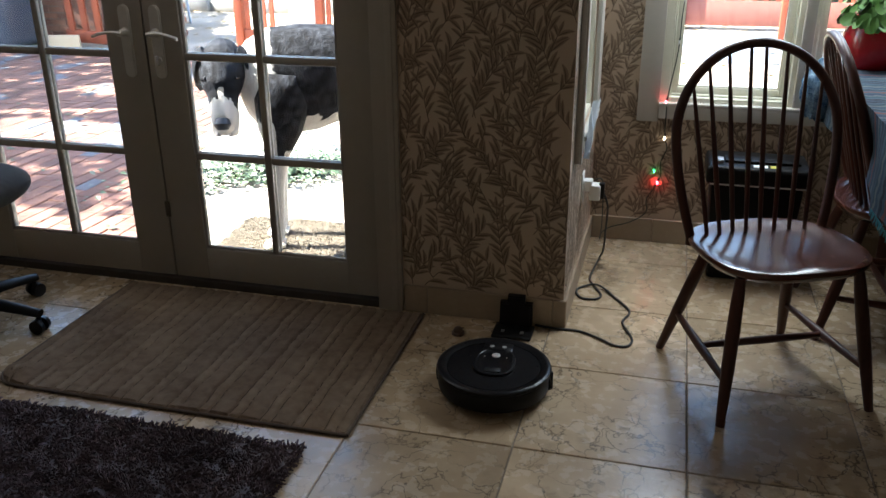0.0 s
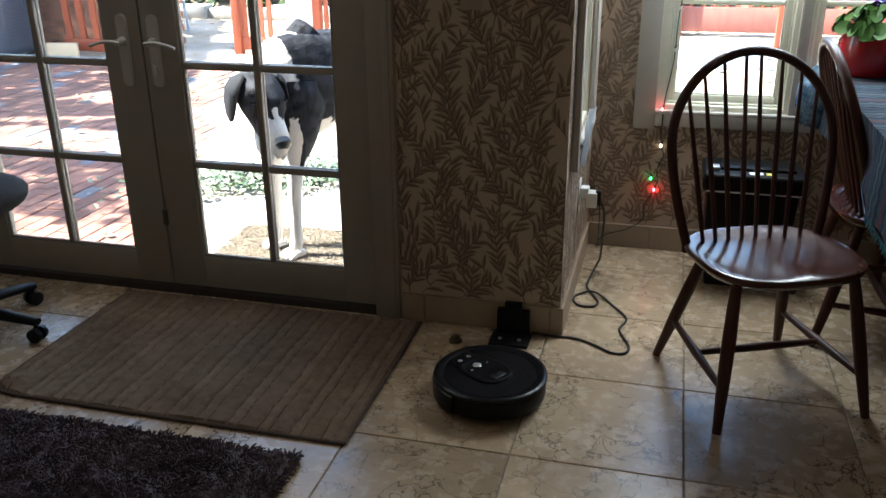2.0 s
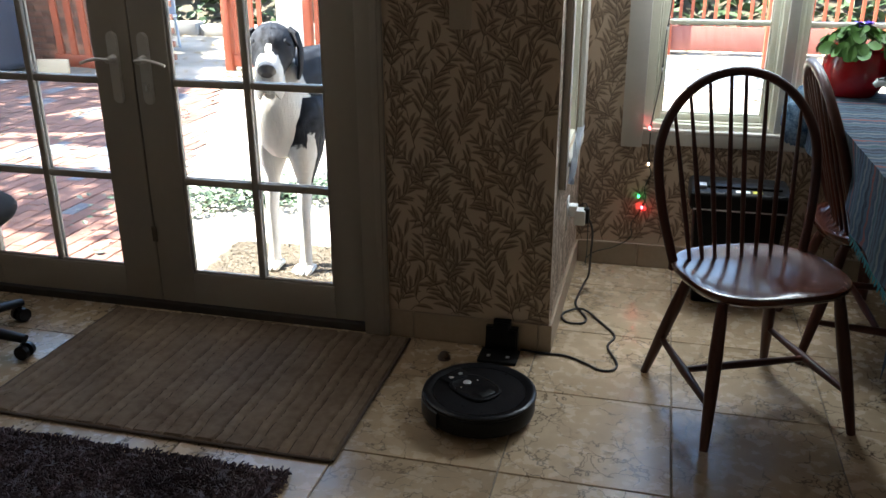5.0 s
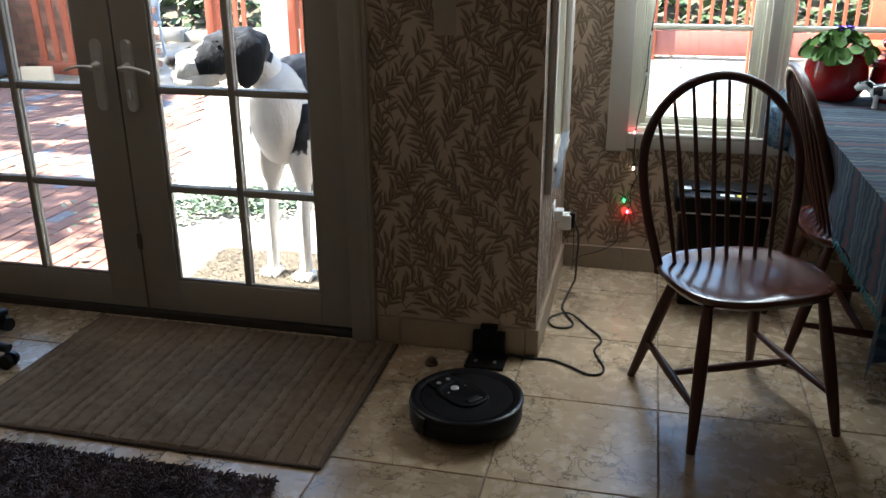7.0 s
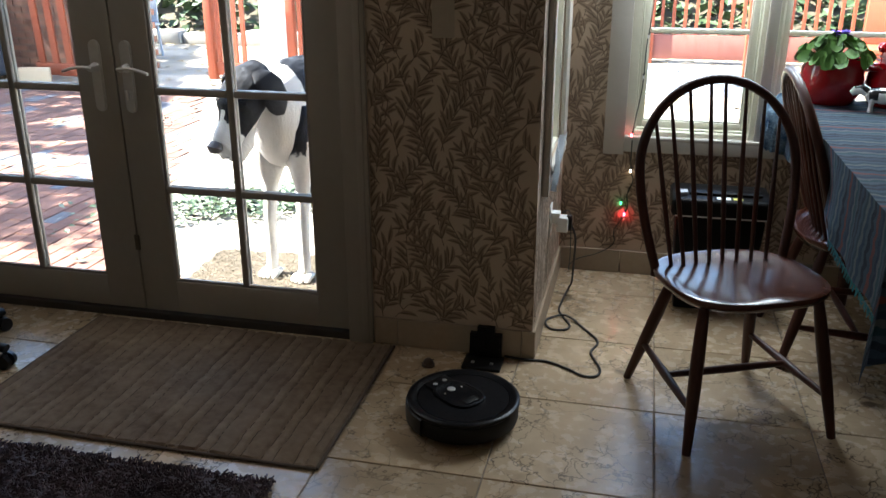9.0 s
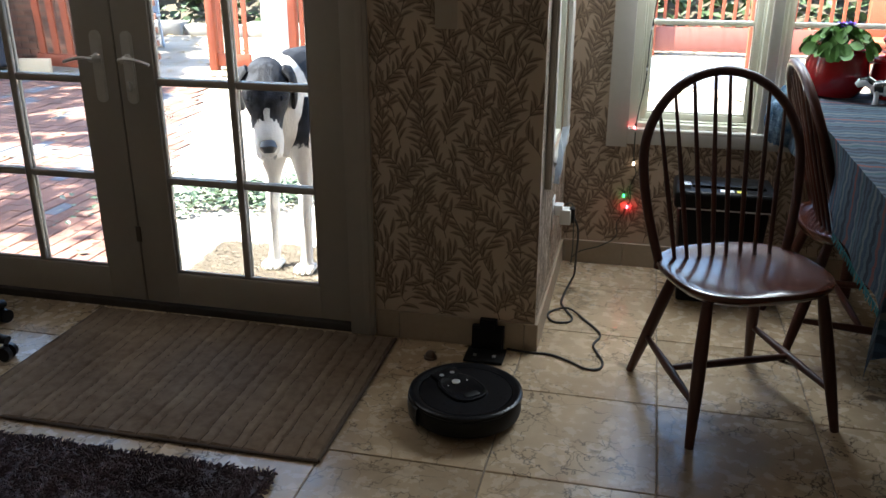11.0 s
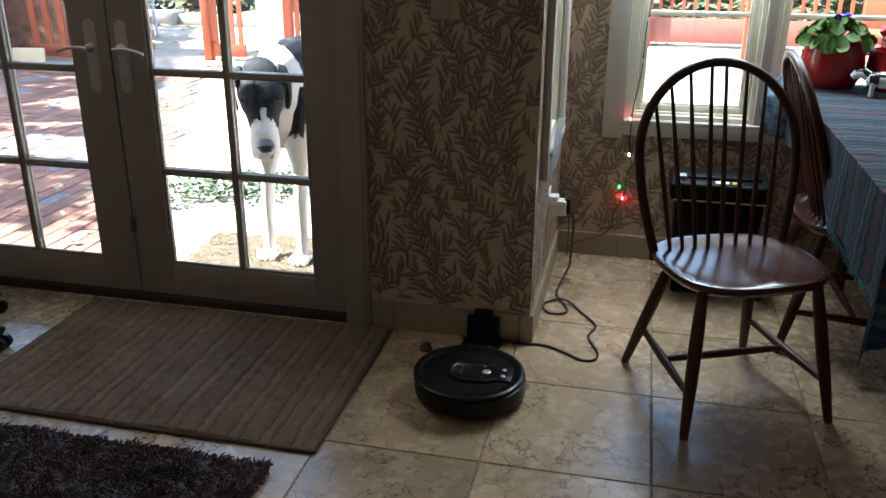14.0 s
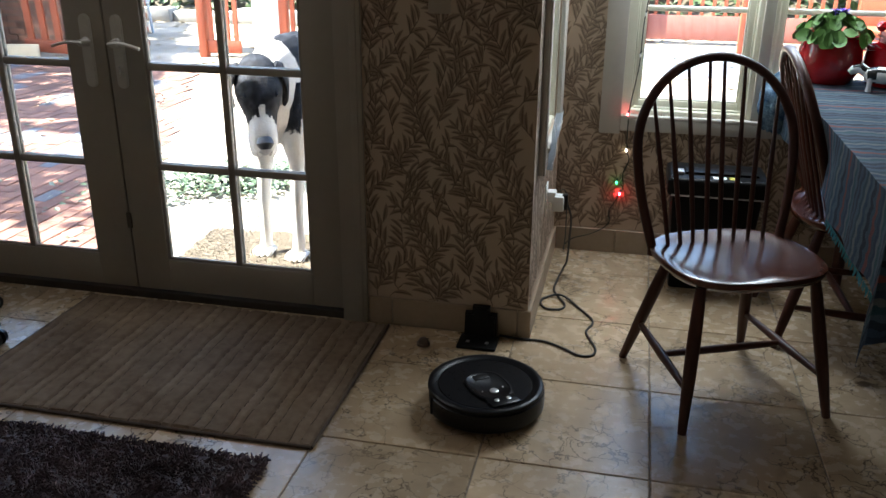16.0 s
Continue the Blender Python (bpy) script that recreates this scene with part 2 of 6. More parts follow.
# nook window wall: two openings
OX = [(-0.172, 0.345), (0.378, 0.885)]
OZ0, OZ1 = 0.612, 2.05
b = box(WX, X1, NY, NY + TH, 0, OZ0)
box(WX, X1, NY, NY + TH, OZ1, HC, bm=b)
for a, c in ((WX, OX[0][0]), (OX[0][1], OX[1][0]), (OX[1][1], X1)):
    box(a, c, NY, NY + TH, OZ0, OZ1, bm=b)
wall_window = structure("wall_window", b, WALLPAPER, "tan willow-leaf wallpaper on the window wall", "wall")
b = box(X1, X1 + TH, Y0, NY + TH, 0, HC)
structure("wall_right", b, PLASTER, "plain painted wall", "wall")
structure("wall_left", box(X0 - TH, X0, Y0, WY + TH, 0, HC), PLASTER, "plain painted wall", "wall")
structure("wall_back", box(X0 - TH, X1 + TH, Y0 - TH, Y0, 0, HC), PLASTER, "plain painted wall", "wall")
b = box(X0 - TH, X1 + TH, Y0 - TH, WY + TH, HC, HC + 0.15)
box(WX - TH, X1 + TH, WY + TH, NY + TH, HC, HC + 0.15, bm=b)
structure("ceiling", b, PLASTER, "plain white painted ceiling", "ceiling")

# ---- baseboards of travertine pieces ----
def baseboard(name, y, pieces):
    base = thing(name, pose(0, 0, 0), "travertine tile baseboard along the wall", "baseboard", kind="structure")
    for a, c in pieces:
        b = box(a + 0.001, c - 0.001, y - 0.012, y - 0.001, 0, 0.104, 0.002, 1)
        part("baseboard_tile", b, BASE_TILE, base, smooth=False)
    return base


baseboard("baseboard_door_wall", WY, [(-0.992, -0.905), (-0.905, -0.455), (-0.455, WX + 0.012)])
baseboard("baseboard_window_wall", NY, [(WX + 0.013, -0.15), (-0.15, 0.31), (0.31, 0.77), (0.77, 1.23), (1.23, 1.69), (1.69, X1)])
bs = thing("baseboard_side_wall", pose(0, 0, 0), "travertine tile baseboard along the nook side wall", "baseboard", kind="structure")
for a, c in ((WY - 0.011, 0.72), (0.72, NY - 0.013)):
    part("baseboard_tile", box(WX + 0.001, WX + 0.012, a + 0.001, c - 0.001, 0, 0.104, 0.002, 1), BASE_TILE, bs, smooth=False)

# ---- french doors ----
b = bmesh.new()
for x0, x1 in ((DX1 - 0.012, -0.996), (DX0 - 0.085, DX0 + 0.012)):
    box(x0, x1, WY - 0.020, WY - 0.001, 0, DTOP + 0.09, 0.004, 2, bm=b)
    box(x0 + 0.055, x1 - 0.012, WY - 0.027, WY - 0.0195, 0, DTOP + 0.07, 0.003, 2, bm=b)
box(DX0 - 0.085, -0.996, WY - 0.020, WY - 0.001, DTOP + 0.0, DTOP + 0.09, 0.004, 2, bm=b)
structure("trim_door_casing", b, DOOR_PAINT, "painted wooden door casing", "door casing", True)
b = bmesh.new()
for x0, x1 in ((DX1 - 0.010, DX1 - 0.0005), (DX0 + 0.0005, DX0 + 0.010)):
    box(x0, x1, WY, WY + TH, 0.02, DTOP, bm=b)
structure("trim_door_jamb", b, DOOR_PAINT, "painted door jambs", "door jamb")
structure("trim_threshold", box(DX0 + 0.011, DX1 - 0.011, WY - 0.006, WY + TH + 0.02, -0.01, 0.028, 0.004), THRESH, "dark bronze door threshold", "threshold", True)


def french_leaf(name, x0, x1, hinge_left, label):
    """A leaf of two by five panes; x0 to x1 across, its face in the wall's plane."""
    yf, yb = WY + 0.004, WY + 0.048
    z0, z1 = 0.036, DTOP - 0.006
    hs, ms = (0.104, 0.148) if hinge_left else (0.120, 0.138)
    gx0, gx1 = (x0 + hs, x1 - ms) if hinge_left else (x0 + ms, x1 - hs)
    gz0, gz1 = 0.162, 1.962
    leaf = thing(name, pose(0, 0, 0), label, "door", kind="structure")
    for a, c, d, e in ((x0, gx0, z0, z1), (gx1, x1, z0, z1)):
        part("stile", box(a, c, yf, yb, d, e, 0.003), DOOR_PAINT, leaf)
    for d, e in ((z0, gz0), (gz1, z1)):
        part("rail", box(gx0 + 0.0005, gx1 - 0.0005, yf, yb, d, e, 0.003), DOOR_PAINT, leaf)
    xm, hw = (gx0 + gx1) / 2, 0.013
    for k in range(5):
        a, c = gz0 + 0.36 * k, gz0 + 0.36 * (k + 1)
        for u, v in ((gx0, xm), (xm, gx1)):
            part("pane", box(u, v, yf + 0.022, yf + 0.026, a, c), GLASS, leaf, "clear glass pane", False).visible_shadow = False
    for k in range(1, 5):
        z = gz0 + 0.36 * k
        for u, v in ((gx0 + 0.001, xm - hw), (xm + hw, gx1 - 0.001)):
            bb = box(u, v, yf + 0.004, yf + 0.0215, z - hw, z + hw, 0.005, 2)
            box(u, v, yf + 0.0265, yb - 0.004, z - hw, z + hw, 0.004, 1, bm=bb)
            part("muntin", bb, DOOR_PAINT, leaf)
    bb = box(xm - hw, xm + hw, yf + 0.003, yf + 0.0215, gz0 + 0.001, gz1 - 0.001, 0.005, 2)
    box(xm - hw, xm + hw, yf + 0.0265, yb - 0.003, gz0 + 0.001, gz1 - 0.001, 0.004, 1, bm=bb)
    part("muntin", bb, DOOR_PAINT, leaf)
    bb = bmesh.new()
    for u, v, d, e in ((gx0, gx0 + 0.010, gz0, gz1), (gx1 - 0.010, gx1, gz0, gz1), (gx0, gx1, gz0, gz0 + 0.010), (gx0, gx1, gz1 - 0.01, gz1)):
        box(u, v, yf + 0.006, yf + 0.0217, d, e, 0.004, 1, bm=bb)
    part("glazing_bead", bb, DOOR_PAINT, leaf)
    # hinges
    hx = x0 - 0.004 if hinge_left else x1 + 0.004
    for z in (0.236, 0.757, 1.85):
        bb = tube([(hx, yf - 0.006, z - 0.05), (hx, yf - 0.006, z + 0.05)], 0.007, 10)
        tube([(hx, yf - 0.006, z - 0.058), (hx, yf - 0.006, z - 0.05)], 0.004, 8, bm=bb)
        tube([(hx, yf - 0.006, z + 0.05), (hx, yf - 0.006, z + 0.058)], 0.004, 8, bm=bb)
        part("hinge", bb, WHITE_PLASTIC, leaf, "painted butt hinge")
    # long plate, lever and thumb turn
    px = x1 - 0.067 if hinge_left else x0 + 0.048
    s = -1 if hinge_left else 1
    bb = bmesh.new()
    for inset, ya, yc in ((0.0, yf - 0.005, yf - 0.0002), (0.004, yf - 0.009, yf - 0.005)):
        rim = []
        for k in range(24):
            a = 2 * math.pi * k / 24
            rim.append((px + (0.022 - inset) * math.cos(a), (0.826 if math.sin(a) < 0 else 1.034) + (0.022 - inset) * math.sin(a)))
        lo, hi = [bb.verts.new((x, yc, z)) for x, z in rim], [bb.verts.new((x, ya, z)) for x, z in rim]
        for k in range(24):
            bb.faces.new((lo[k], lo[(k + 1) % 24], hi[(k + 1) % 24], hi[k]))
        bb.faces.new(hi)
    bmesh.ops.recalc_face_normals(bb, faces=bb.faces)
    plate = part("handle_plate", bb, SATIN, leaf, "satin nickel backplate")
    bb = tube([(px, yf - 0.009, 0.962), (px, yf - 0.018, 0.962), (px, yf - 0.045, 0.962)], [0.017, 0.012, 0.012], 14)
    tube(smooth_path([(px - s * 0.012, yf - 0.048, 0.962), (px + s * 0.03, yf - 0.05, 0.966), (px + s * 0.07, yf - 0.05, 0.960), (px + s * 0.105, yf - 0.048, 0.949)]), 0.0070, 10, flat=0.8, bm=bb)
    part("lever", bb, SATIN, plate, "satin nickel lever handle")
    if not hinge_left:
        bb = tube([(px, yf - 0.009, 0.868), (px, yf - 0.016, 0.868)], 0.014, 14)
        box(px - 0.006, px + 0.006, yf - 0.030, yf - 0.015, 0.850, 0.886, 0.003, bm=bb)
        part("thumb_turn", bb, SATIN, plate)
    return leaf


french_leaf("door_1", DX0 + 0.013, -1.9265, True, "taupe painted french door with small panes, closed")
rl = french_leaf("door_2", -1.9205, DX1 - 0.013, False, "taupe painted french door with small panes and lever, closed")
# dark strip added behind the meeting gap so that it reads as shaded
part("gap_dark_strip", box(-1.940, -1.905, WY + 0.0485, WY + 0.056, 0.036, DTOP - 0.006), THRESH, rl, "dark strip added to stand for the shade in the door gap", False)
part("astragal_bolt", box(-1.932, -1.913, WY - 0.002, WY + 0.0035, 0.28, 0.34, 0.001, 1), BRASS, rl, "dark latch on the meeting edge")

# ---- nook windows ----
def window_unit(name, x0, x1, z0, z1, m, label, fl=0.022, fr=0.022):
    """A casement in an opening; local y = 0 is the wall's room face, +y is outdoors; fl and fr are the jambs' widths."""
    w = thing(name, m, label, "window", kind="structure")
    b = bmesh.new()
    for a, c, d, e in ((x0 + 0.001, x0 + fl, z0, z1), (x1 - fr, x1 - 0.001, z0, z1), (x0 + fl, x1 - fr, z0 + 0.001, z0 + 0.022), (x0 + fl, x1 - fr, z1 - 0.03, z1 - 0.001)):
        box(a, c, 0.006, TH - 0.004, d, e, 0.003, 1, bm=b)
    # stop bead in front of the sash
    for a, c, d, e in ((x0 + fl, x0 + fl + 0.008, z0 + 0.022, z1 - 0.03), (x1 - fr - 0.008, x1 - fr, z0 + 0.022, z1 - 0.03), (x0 + fl + 0.008, x1 - fr - 0.008, z0 + 0.022, z0 + 0.030)):
        box(a, c, 0.036, 0.056, d, e, 0.003, 1, bm=b)
    part("window_frame", b, SASH_PAINT, w)
    p0, p1, q0, q1 = x0 + fl + 0.001, x1 - fr - 0.001, z0 + 0.023, z1 - 0.031
    g0, g1, h0, h1 = p0 + 0.029, p1 - 0.029, q0 + 0.032, q1 - 0.045
    b = bmesh.new()
    for a, c, d, e in ((p0, g0, q0, q1), (g1, p1, q0, q1), (g0, g1, q0, h0), (g0, g1, h1, q1)):
        box(a, c, 0.060, 0.100, d, e, 0.004, 2, bm=b)
    for a, c, d, e in ((g0, g0 + 0.006, h0, h1), (g1 - 0.006, g1, h0, h1), (g0 + 0.006, g1 - 0.006, h0, h0 + 0.006), (g0 + 0.006, g1 - 0.006, h1 - 0.006, h1)):
        box(a, c, 0.068, 0.092, d, e, 0.002, 1, bm=b)
    part("sash", b, SASH_PAINT, w)
    bars = [1.035, 1.40, 1.70]
    for z in bars:
        part("glazing_bar", box(g0 + 0.0065, g1 - 0.0065, 0.066, 0.094, z - 0.010, z + 0.010, 0.004, 2), SASH_PAINT, w)
    edges = [h0] + bars + [h1]
    for a, c in zip(edges, edges[1:]):
        part("pane", box(g0, g1, 0.0785, 0.0815, a, c), GLASS, w, "clear glass pane", False).visible_shadow = False
    return w


for i, (a, c) in enumerate(OX):
    window_unit("window_%d" % (i + 1), a, c, OZ0, OZ1, pose(0, NY, 0), "cream painted casement window above the nook wallpaper", (0.040, 0.022)[i], 0.022)
window_unit("window_3", SW0, SW1, SZ0, SZ1, pose(WX, 0, 0, 0, 0, 90), "cream painted side window of the nook")
b = bmesh.new()
box(-0.253, OX[0][0] + 0.004, NY - 0.020, NY - 0.001, 0.534, 2.13, 0.004, 2, bm=b)
box(OX[0][1] - 0.004, OX[1][0] + 0.004, NY - 0.020, NY - 0.001, OZ0 + 0.002, OZ1 - 0.002, 0.004, 2, bm=b)
box(OX[1][1] - 0.004, 0.963, NY - 0.020, NY - 0.001, 0.534, 2.13, 0.004, 2, bm=b)
box(OX[0][0] + 0.0045, OX[1][1] - 0.0045, NY - 0.020, NY - 0.001, OZ1 - 0.004, 2.13, 0.004, 2, bm=b)
structure("trim_window_casing", b, TRIM, "painted casing round the pair of nook windows", "window casing", True)
b = box(OX[0][0] + 0.0045, OX[1][1] - 0.0045, NY - 0.020, NY - 0.001, 0.548, OZ0 - 0.012, 0.003, 2)
box(OX[0][0] + 0.0045, OX[1][1] - 0.0045, NY - 0.030, NY + 0.005, OZ0 - 0.012, OZ0 + 0.0035, 0.004, 2, bm=b)
structure("window_sill", b, TRIM, "painted sill and apron of the nook windows", "window sill", True)
b = bmesh.new()
box(WX + 0.001, WX + 0.018, 0.375, SW0 + 0.004, 0.56, 2.13, 0.004, 2, bm=b)
box(WX + 0.018, WX + 0.026, 0.375, 0.395, 0.56, 2.13, 0.003, 2, bm=b)
box(WX + 0.001, WX + 0.018, SW1 - 0.004, 1.09, 0.56, 2.13, 0.004, 2, bm=b)
box(WX + 0.001, WX + 0.018, SW0 + 0.0045, SW1 - 0.0045, SZ1, 2.13, 0.004, 2, bm=b)
box(WX + 0.001, WX + 0.016, SW0 + 0.0045, SW1 - 0.0045, 0.562, SZ0 - 0.014, 0.004, 2, bm=b)
box(WX + 0.001, WX + 0.030, SW0 + 0.0045, SW1 - 0.0045, SZ0 - 0.0135, SZ0 + 0.003, 0.004, 2, bm=b)
structure("trim_side_casing", b, TRIM, "painted casing of the nook side window", "window casing", True)

# switch plate on the door wall, outlet plate and plug on the side wall
sp = thing("light_switch", pose(-0.738, WY, 1.155), "beige light switch plate on the wallpaper", "switch")
part("plate", box(-0.036, 0.036, -0.006, -0.0003, -0.062, 0.062, 0.003), SWITCH_PLATE, sp)
part("rocker", box(-0.016, 0.016, -0.009, -0.0062, -0.033, 0.033, 0.002), SWITCH_PLATE, sp)
op = thing("wall_outlet", pose(WX, 0.72, 0.37), "white outlet plate on the nook side wall", "outlet")
part("plate", box(0.0003, 0.006, -0.036, 0.036, -0.062, 0.062, 0.003), WHITE_PLASTIC, op)
part("socket", box(0.0062, 0.008, -0.017, 0.017, 0.008, 0.036, 0.002), WHITE_PLASTIC, op)
part("socket", box(0.0062, 0.008, -0.017, 0.017, -0.036, -0.008, 0.002), WHITE_PLASTIC, op)
pl = thing("plug_adapter", pose(WX, 0.72, 0.375), "white plug adapter with a black plug in the outlet", "plug")
part("body", box(0.0082, 0.040, -0.024, 0.024, -0.012, 0.030, 0.005), WHITE_PLASTIC, pl)
part("transformer", box(0.030, 0.072, -0.027, 0.027, -0.046, 0.014, 0.006), WHITE_PLASTIC, pl)
part("black_plug", box(0.064, 0.086, -0.016, 0.016, -0.040, 0.020, 0.006), BLACK_MATT, pl, "black cord plug")
cl = thing("window_cloth", pose(WX + 0.0185, 0.50, 0.555), "pale folded cloth draped on the side window sill", "cloth")
b = bmesh.new()
rows = []
for i in range(9):
    z = 0.17 * i / 8
    wd = 0.02 + 0.12 * (i / 8) ** 0.9
    rows.append([b.verts.new((0.012 + 0.012 * math.sin(j * 1.7 + i * 0.5) + 0.014 * i / 8, -0.03 + wd * j / 6 + 0.25 * z, z + (0.02 * math.sin(j * 1.1) if i == 8 else 0))) for j in range(7)])
for r0, r1 in zip(rows, rows[1:]):
    for j in range(6):
        b.faces.new((r0[j], r0[j + 1], r1[j + 1], r1[j]))
bmesh.ops.solidify(b, geom=b.faces[:], thickness=0.006)
part("fold", b, surface("pale_cloth", (0.55, 0.58, 0.62), (0.68, 0.70, 0.72), 30, 0.8, bump=0.3), cl)

# ---- cords ----
cord = smooth_path([(WX + 0.078, 0.72, 0.365), (WX + 0.10, 0.735, 0.30), (-0.325, 0.80, 0.18), (-0.335, 0.90, 0.05), (-0.350, 0.93, 0.005), (-0.362, 0.80, 0.005), (-0.366, 0.70, 0.005), (-0.340, 0.63, 0.005), (-0.312, 0.565, 0.005), (-0.325, 0.525, 0.005), (-0.375, 0.518, 0.005), (-0.401, 0.555, 0.005), (-0.401, 0.60, 0.005), (-0.37, 0.632, 0.008), (-0.335, 0.636, 0.013), (-0.30, 0.612, 0.008), (-0.267, 0.564, 0.005), (-0.210, 0.475, 0.005), (-0.200, 0.425, 0.005), (-0.218, 0.352, 0.005), (-0.18, 0.24, 0.005), (-0.190, 0.185, 0.005), (-0.235, 0.178, 0.005), (-0.289, 0.216, 0.005), (-0.361, 0.252, 0.005), (-0.44, 0.250, 0.005), (-0.512, 0.246, 0.012)], 8)
ob = part("power_cord", tube(cord, 0.0042, 8), RUBBER, None)
tagged(ob, "black power cord looped on the tiles to the charging dock", "cord")
strand = smooth_path([(-0.085, NY - 0.030, 1.75), (-0.098, NY - 0.030, 1.40), (-0.094, NY - 0.030, 1.15), (-0.108, NY - 0.030, 0.98), (-0.112, NY - 0.030, 0.82), (-0.133, NY - 0.026, 0.66), (-0.136, NY - 0.024, 0.58), (-0.133, NY - 0.010, 0.47), (-0.12, NY - 0.006, 0.42), (-0.14, NY - 0.006, 0.36), (-0.135, NY - 0.006, 0.30), (-0.16, NY - 0.006, 0.24), (-0.185, NY - 0.006, 0.19), (-0.184, NY - 0.006, 0.13), (-0.25, NY - 0.017, 0.085), (-0.33, NY - 0.017, 0.055), (-0.365, NY - 0.04, 0.03), (-0.36, NY - 0.15, 0.05), (-0.345, 0.86, 0.20), (WX + 0.075, 0.74, 0.395), (WX + 0.045, 0.722, 0.400)], 6)
sl = thing("string_lights", pose(0, 0, 0), "dark cord of small coloured string lights, lit", "string lights")
part("wire", tube(strand, 0.0022, 6), surface("green_wire", (0.012, 0.018, 0.012), (0.02, 0.03, 0.02), 40, 0.6), sl)
for nm, p, colr, st in (("bulb", (-0.133, NY - 0.016, 0.465), (1.0, 0.85, 0.6), 1.2), ("bulb", (-0.163, NY - 0.014, 0.321), (0.05, 1.0, 0.2), 0.7), ("bulb", (-0.146, NY - 0.014, 0.272), (1.0, 0.02, 0.03), 7.0), ("bulb", (-0.104, NY - 0.032, 1.02), (0.6, 0.6, 0.6), 0.02), ("bulb", (-0.112, NY - 0.032, 0.86), (0.6, 0.6, 0.6), 0.02), ("bulb", (-0.094, NY - 0.032, 1.20), (0.6, 0.6, 0.6), 0.02), ("bulb", (-0.140, NY - 0.026, 0.618), (1.0, 0.05, 0.06), 5.0)):
    bb = lathe([(0, 0.009), (0.003, 0.007), (0.0042, 0), (0.003, -0.007), (0, -0.008)], 10)
    part(nm, bb, emitter("bulb_glow", colr, st), sl, "lit coloured bulb", at=Matrix.Translation(p))
    bb = tube([(p[0], p[1], p[2] + 0.006), (p[0] + 0.004, p[1] + 0.004, p[2] + 0.018)], 0.0035, 8)
    part("socket", bb, RUBBER, sl)

# ---- charging dock and the small brown dome ----
dk = thing("charging_dock", pose(-0.578, WY - 0.013, 0), "black plastic charging dock against the baseboard", "dock")
b = box(-0.068, 0.068, -0.125, -0.022, 0, 0.012, 0.005)
part("base_plate", b, BLACK_MATT, dk)
b = box(-0.056, 0.056, -0.040, -0.001, 0, 0.116)
bmesh.ops.bevel(b, geom=[e for e in b.edges if abs(e.verts[0].co.y - e.verts[1].co.y) > 0.02 and e.verts[0].co.z > 0.06], offset=0.026, segments=6, affect="EDGES")
bmesh.ops.bevel(b, geom=[e for e in b.edges if e.verts[0].co.y < -0.03 and e.verts[1].co.y < -0.03], offset=0.005, segments=2, affect="EDGES")
for v in b.verts:
    if v.co.z > 0.06 and v.co.y < -0.02:
        v.co.y += 0.012
part("tower", b, BLACK_GLOSS, dk)
for x in (-0.033, 0.033):
    part("contact", box(x - 0.006, x + 0.006, -0.095, -0.080, 0.0115, 0.0145, 0.001), SILVER, dk)
dm = thing("door_stop", pose(-0.76, 0.14, 0), "small brown domed door stop on the tiles", "door stop")
part("dome", lathe([(0.022, 0), (0.022, 0.008), (0.017, 0.010), (0.016, 0.018), (0.010, 0.026), (0, 0.028)], 24), surface("brown_rubber", (0.06, 0.035, 0.02), (0.1, 0.06, 0.035), 30, 0.5), dm)


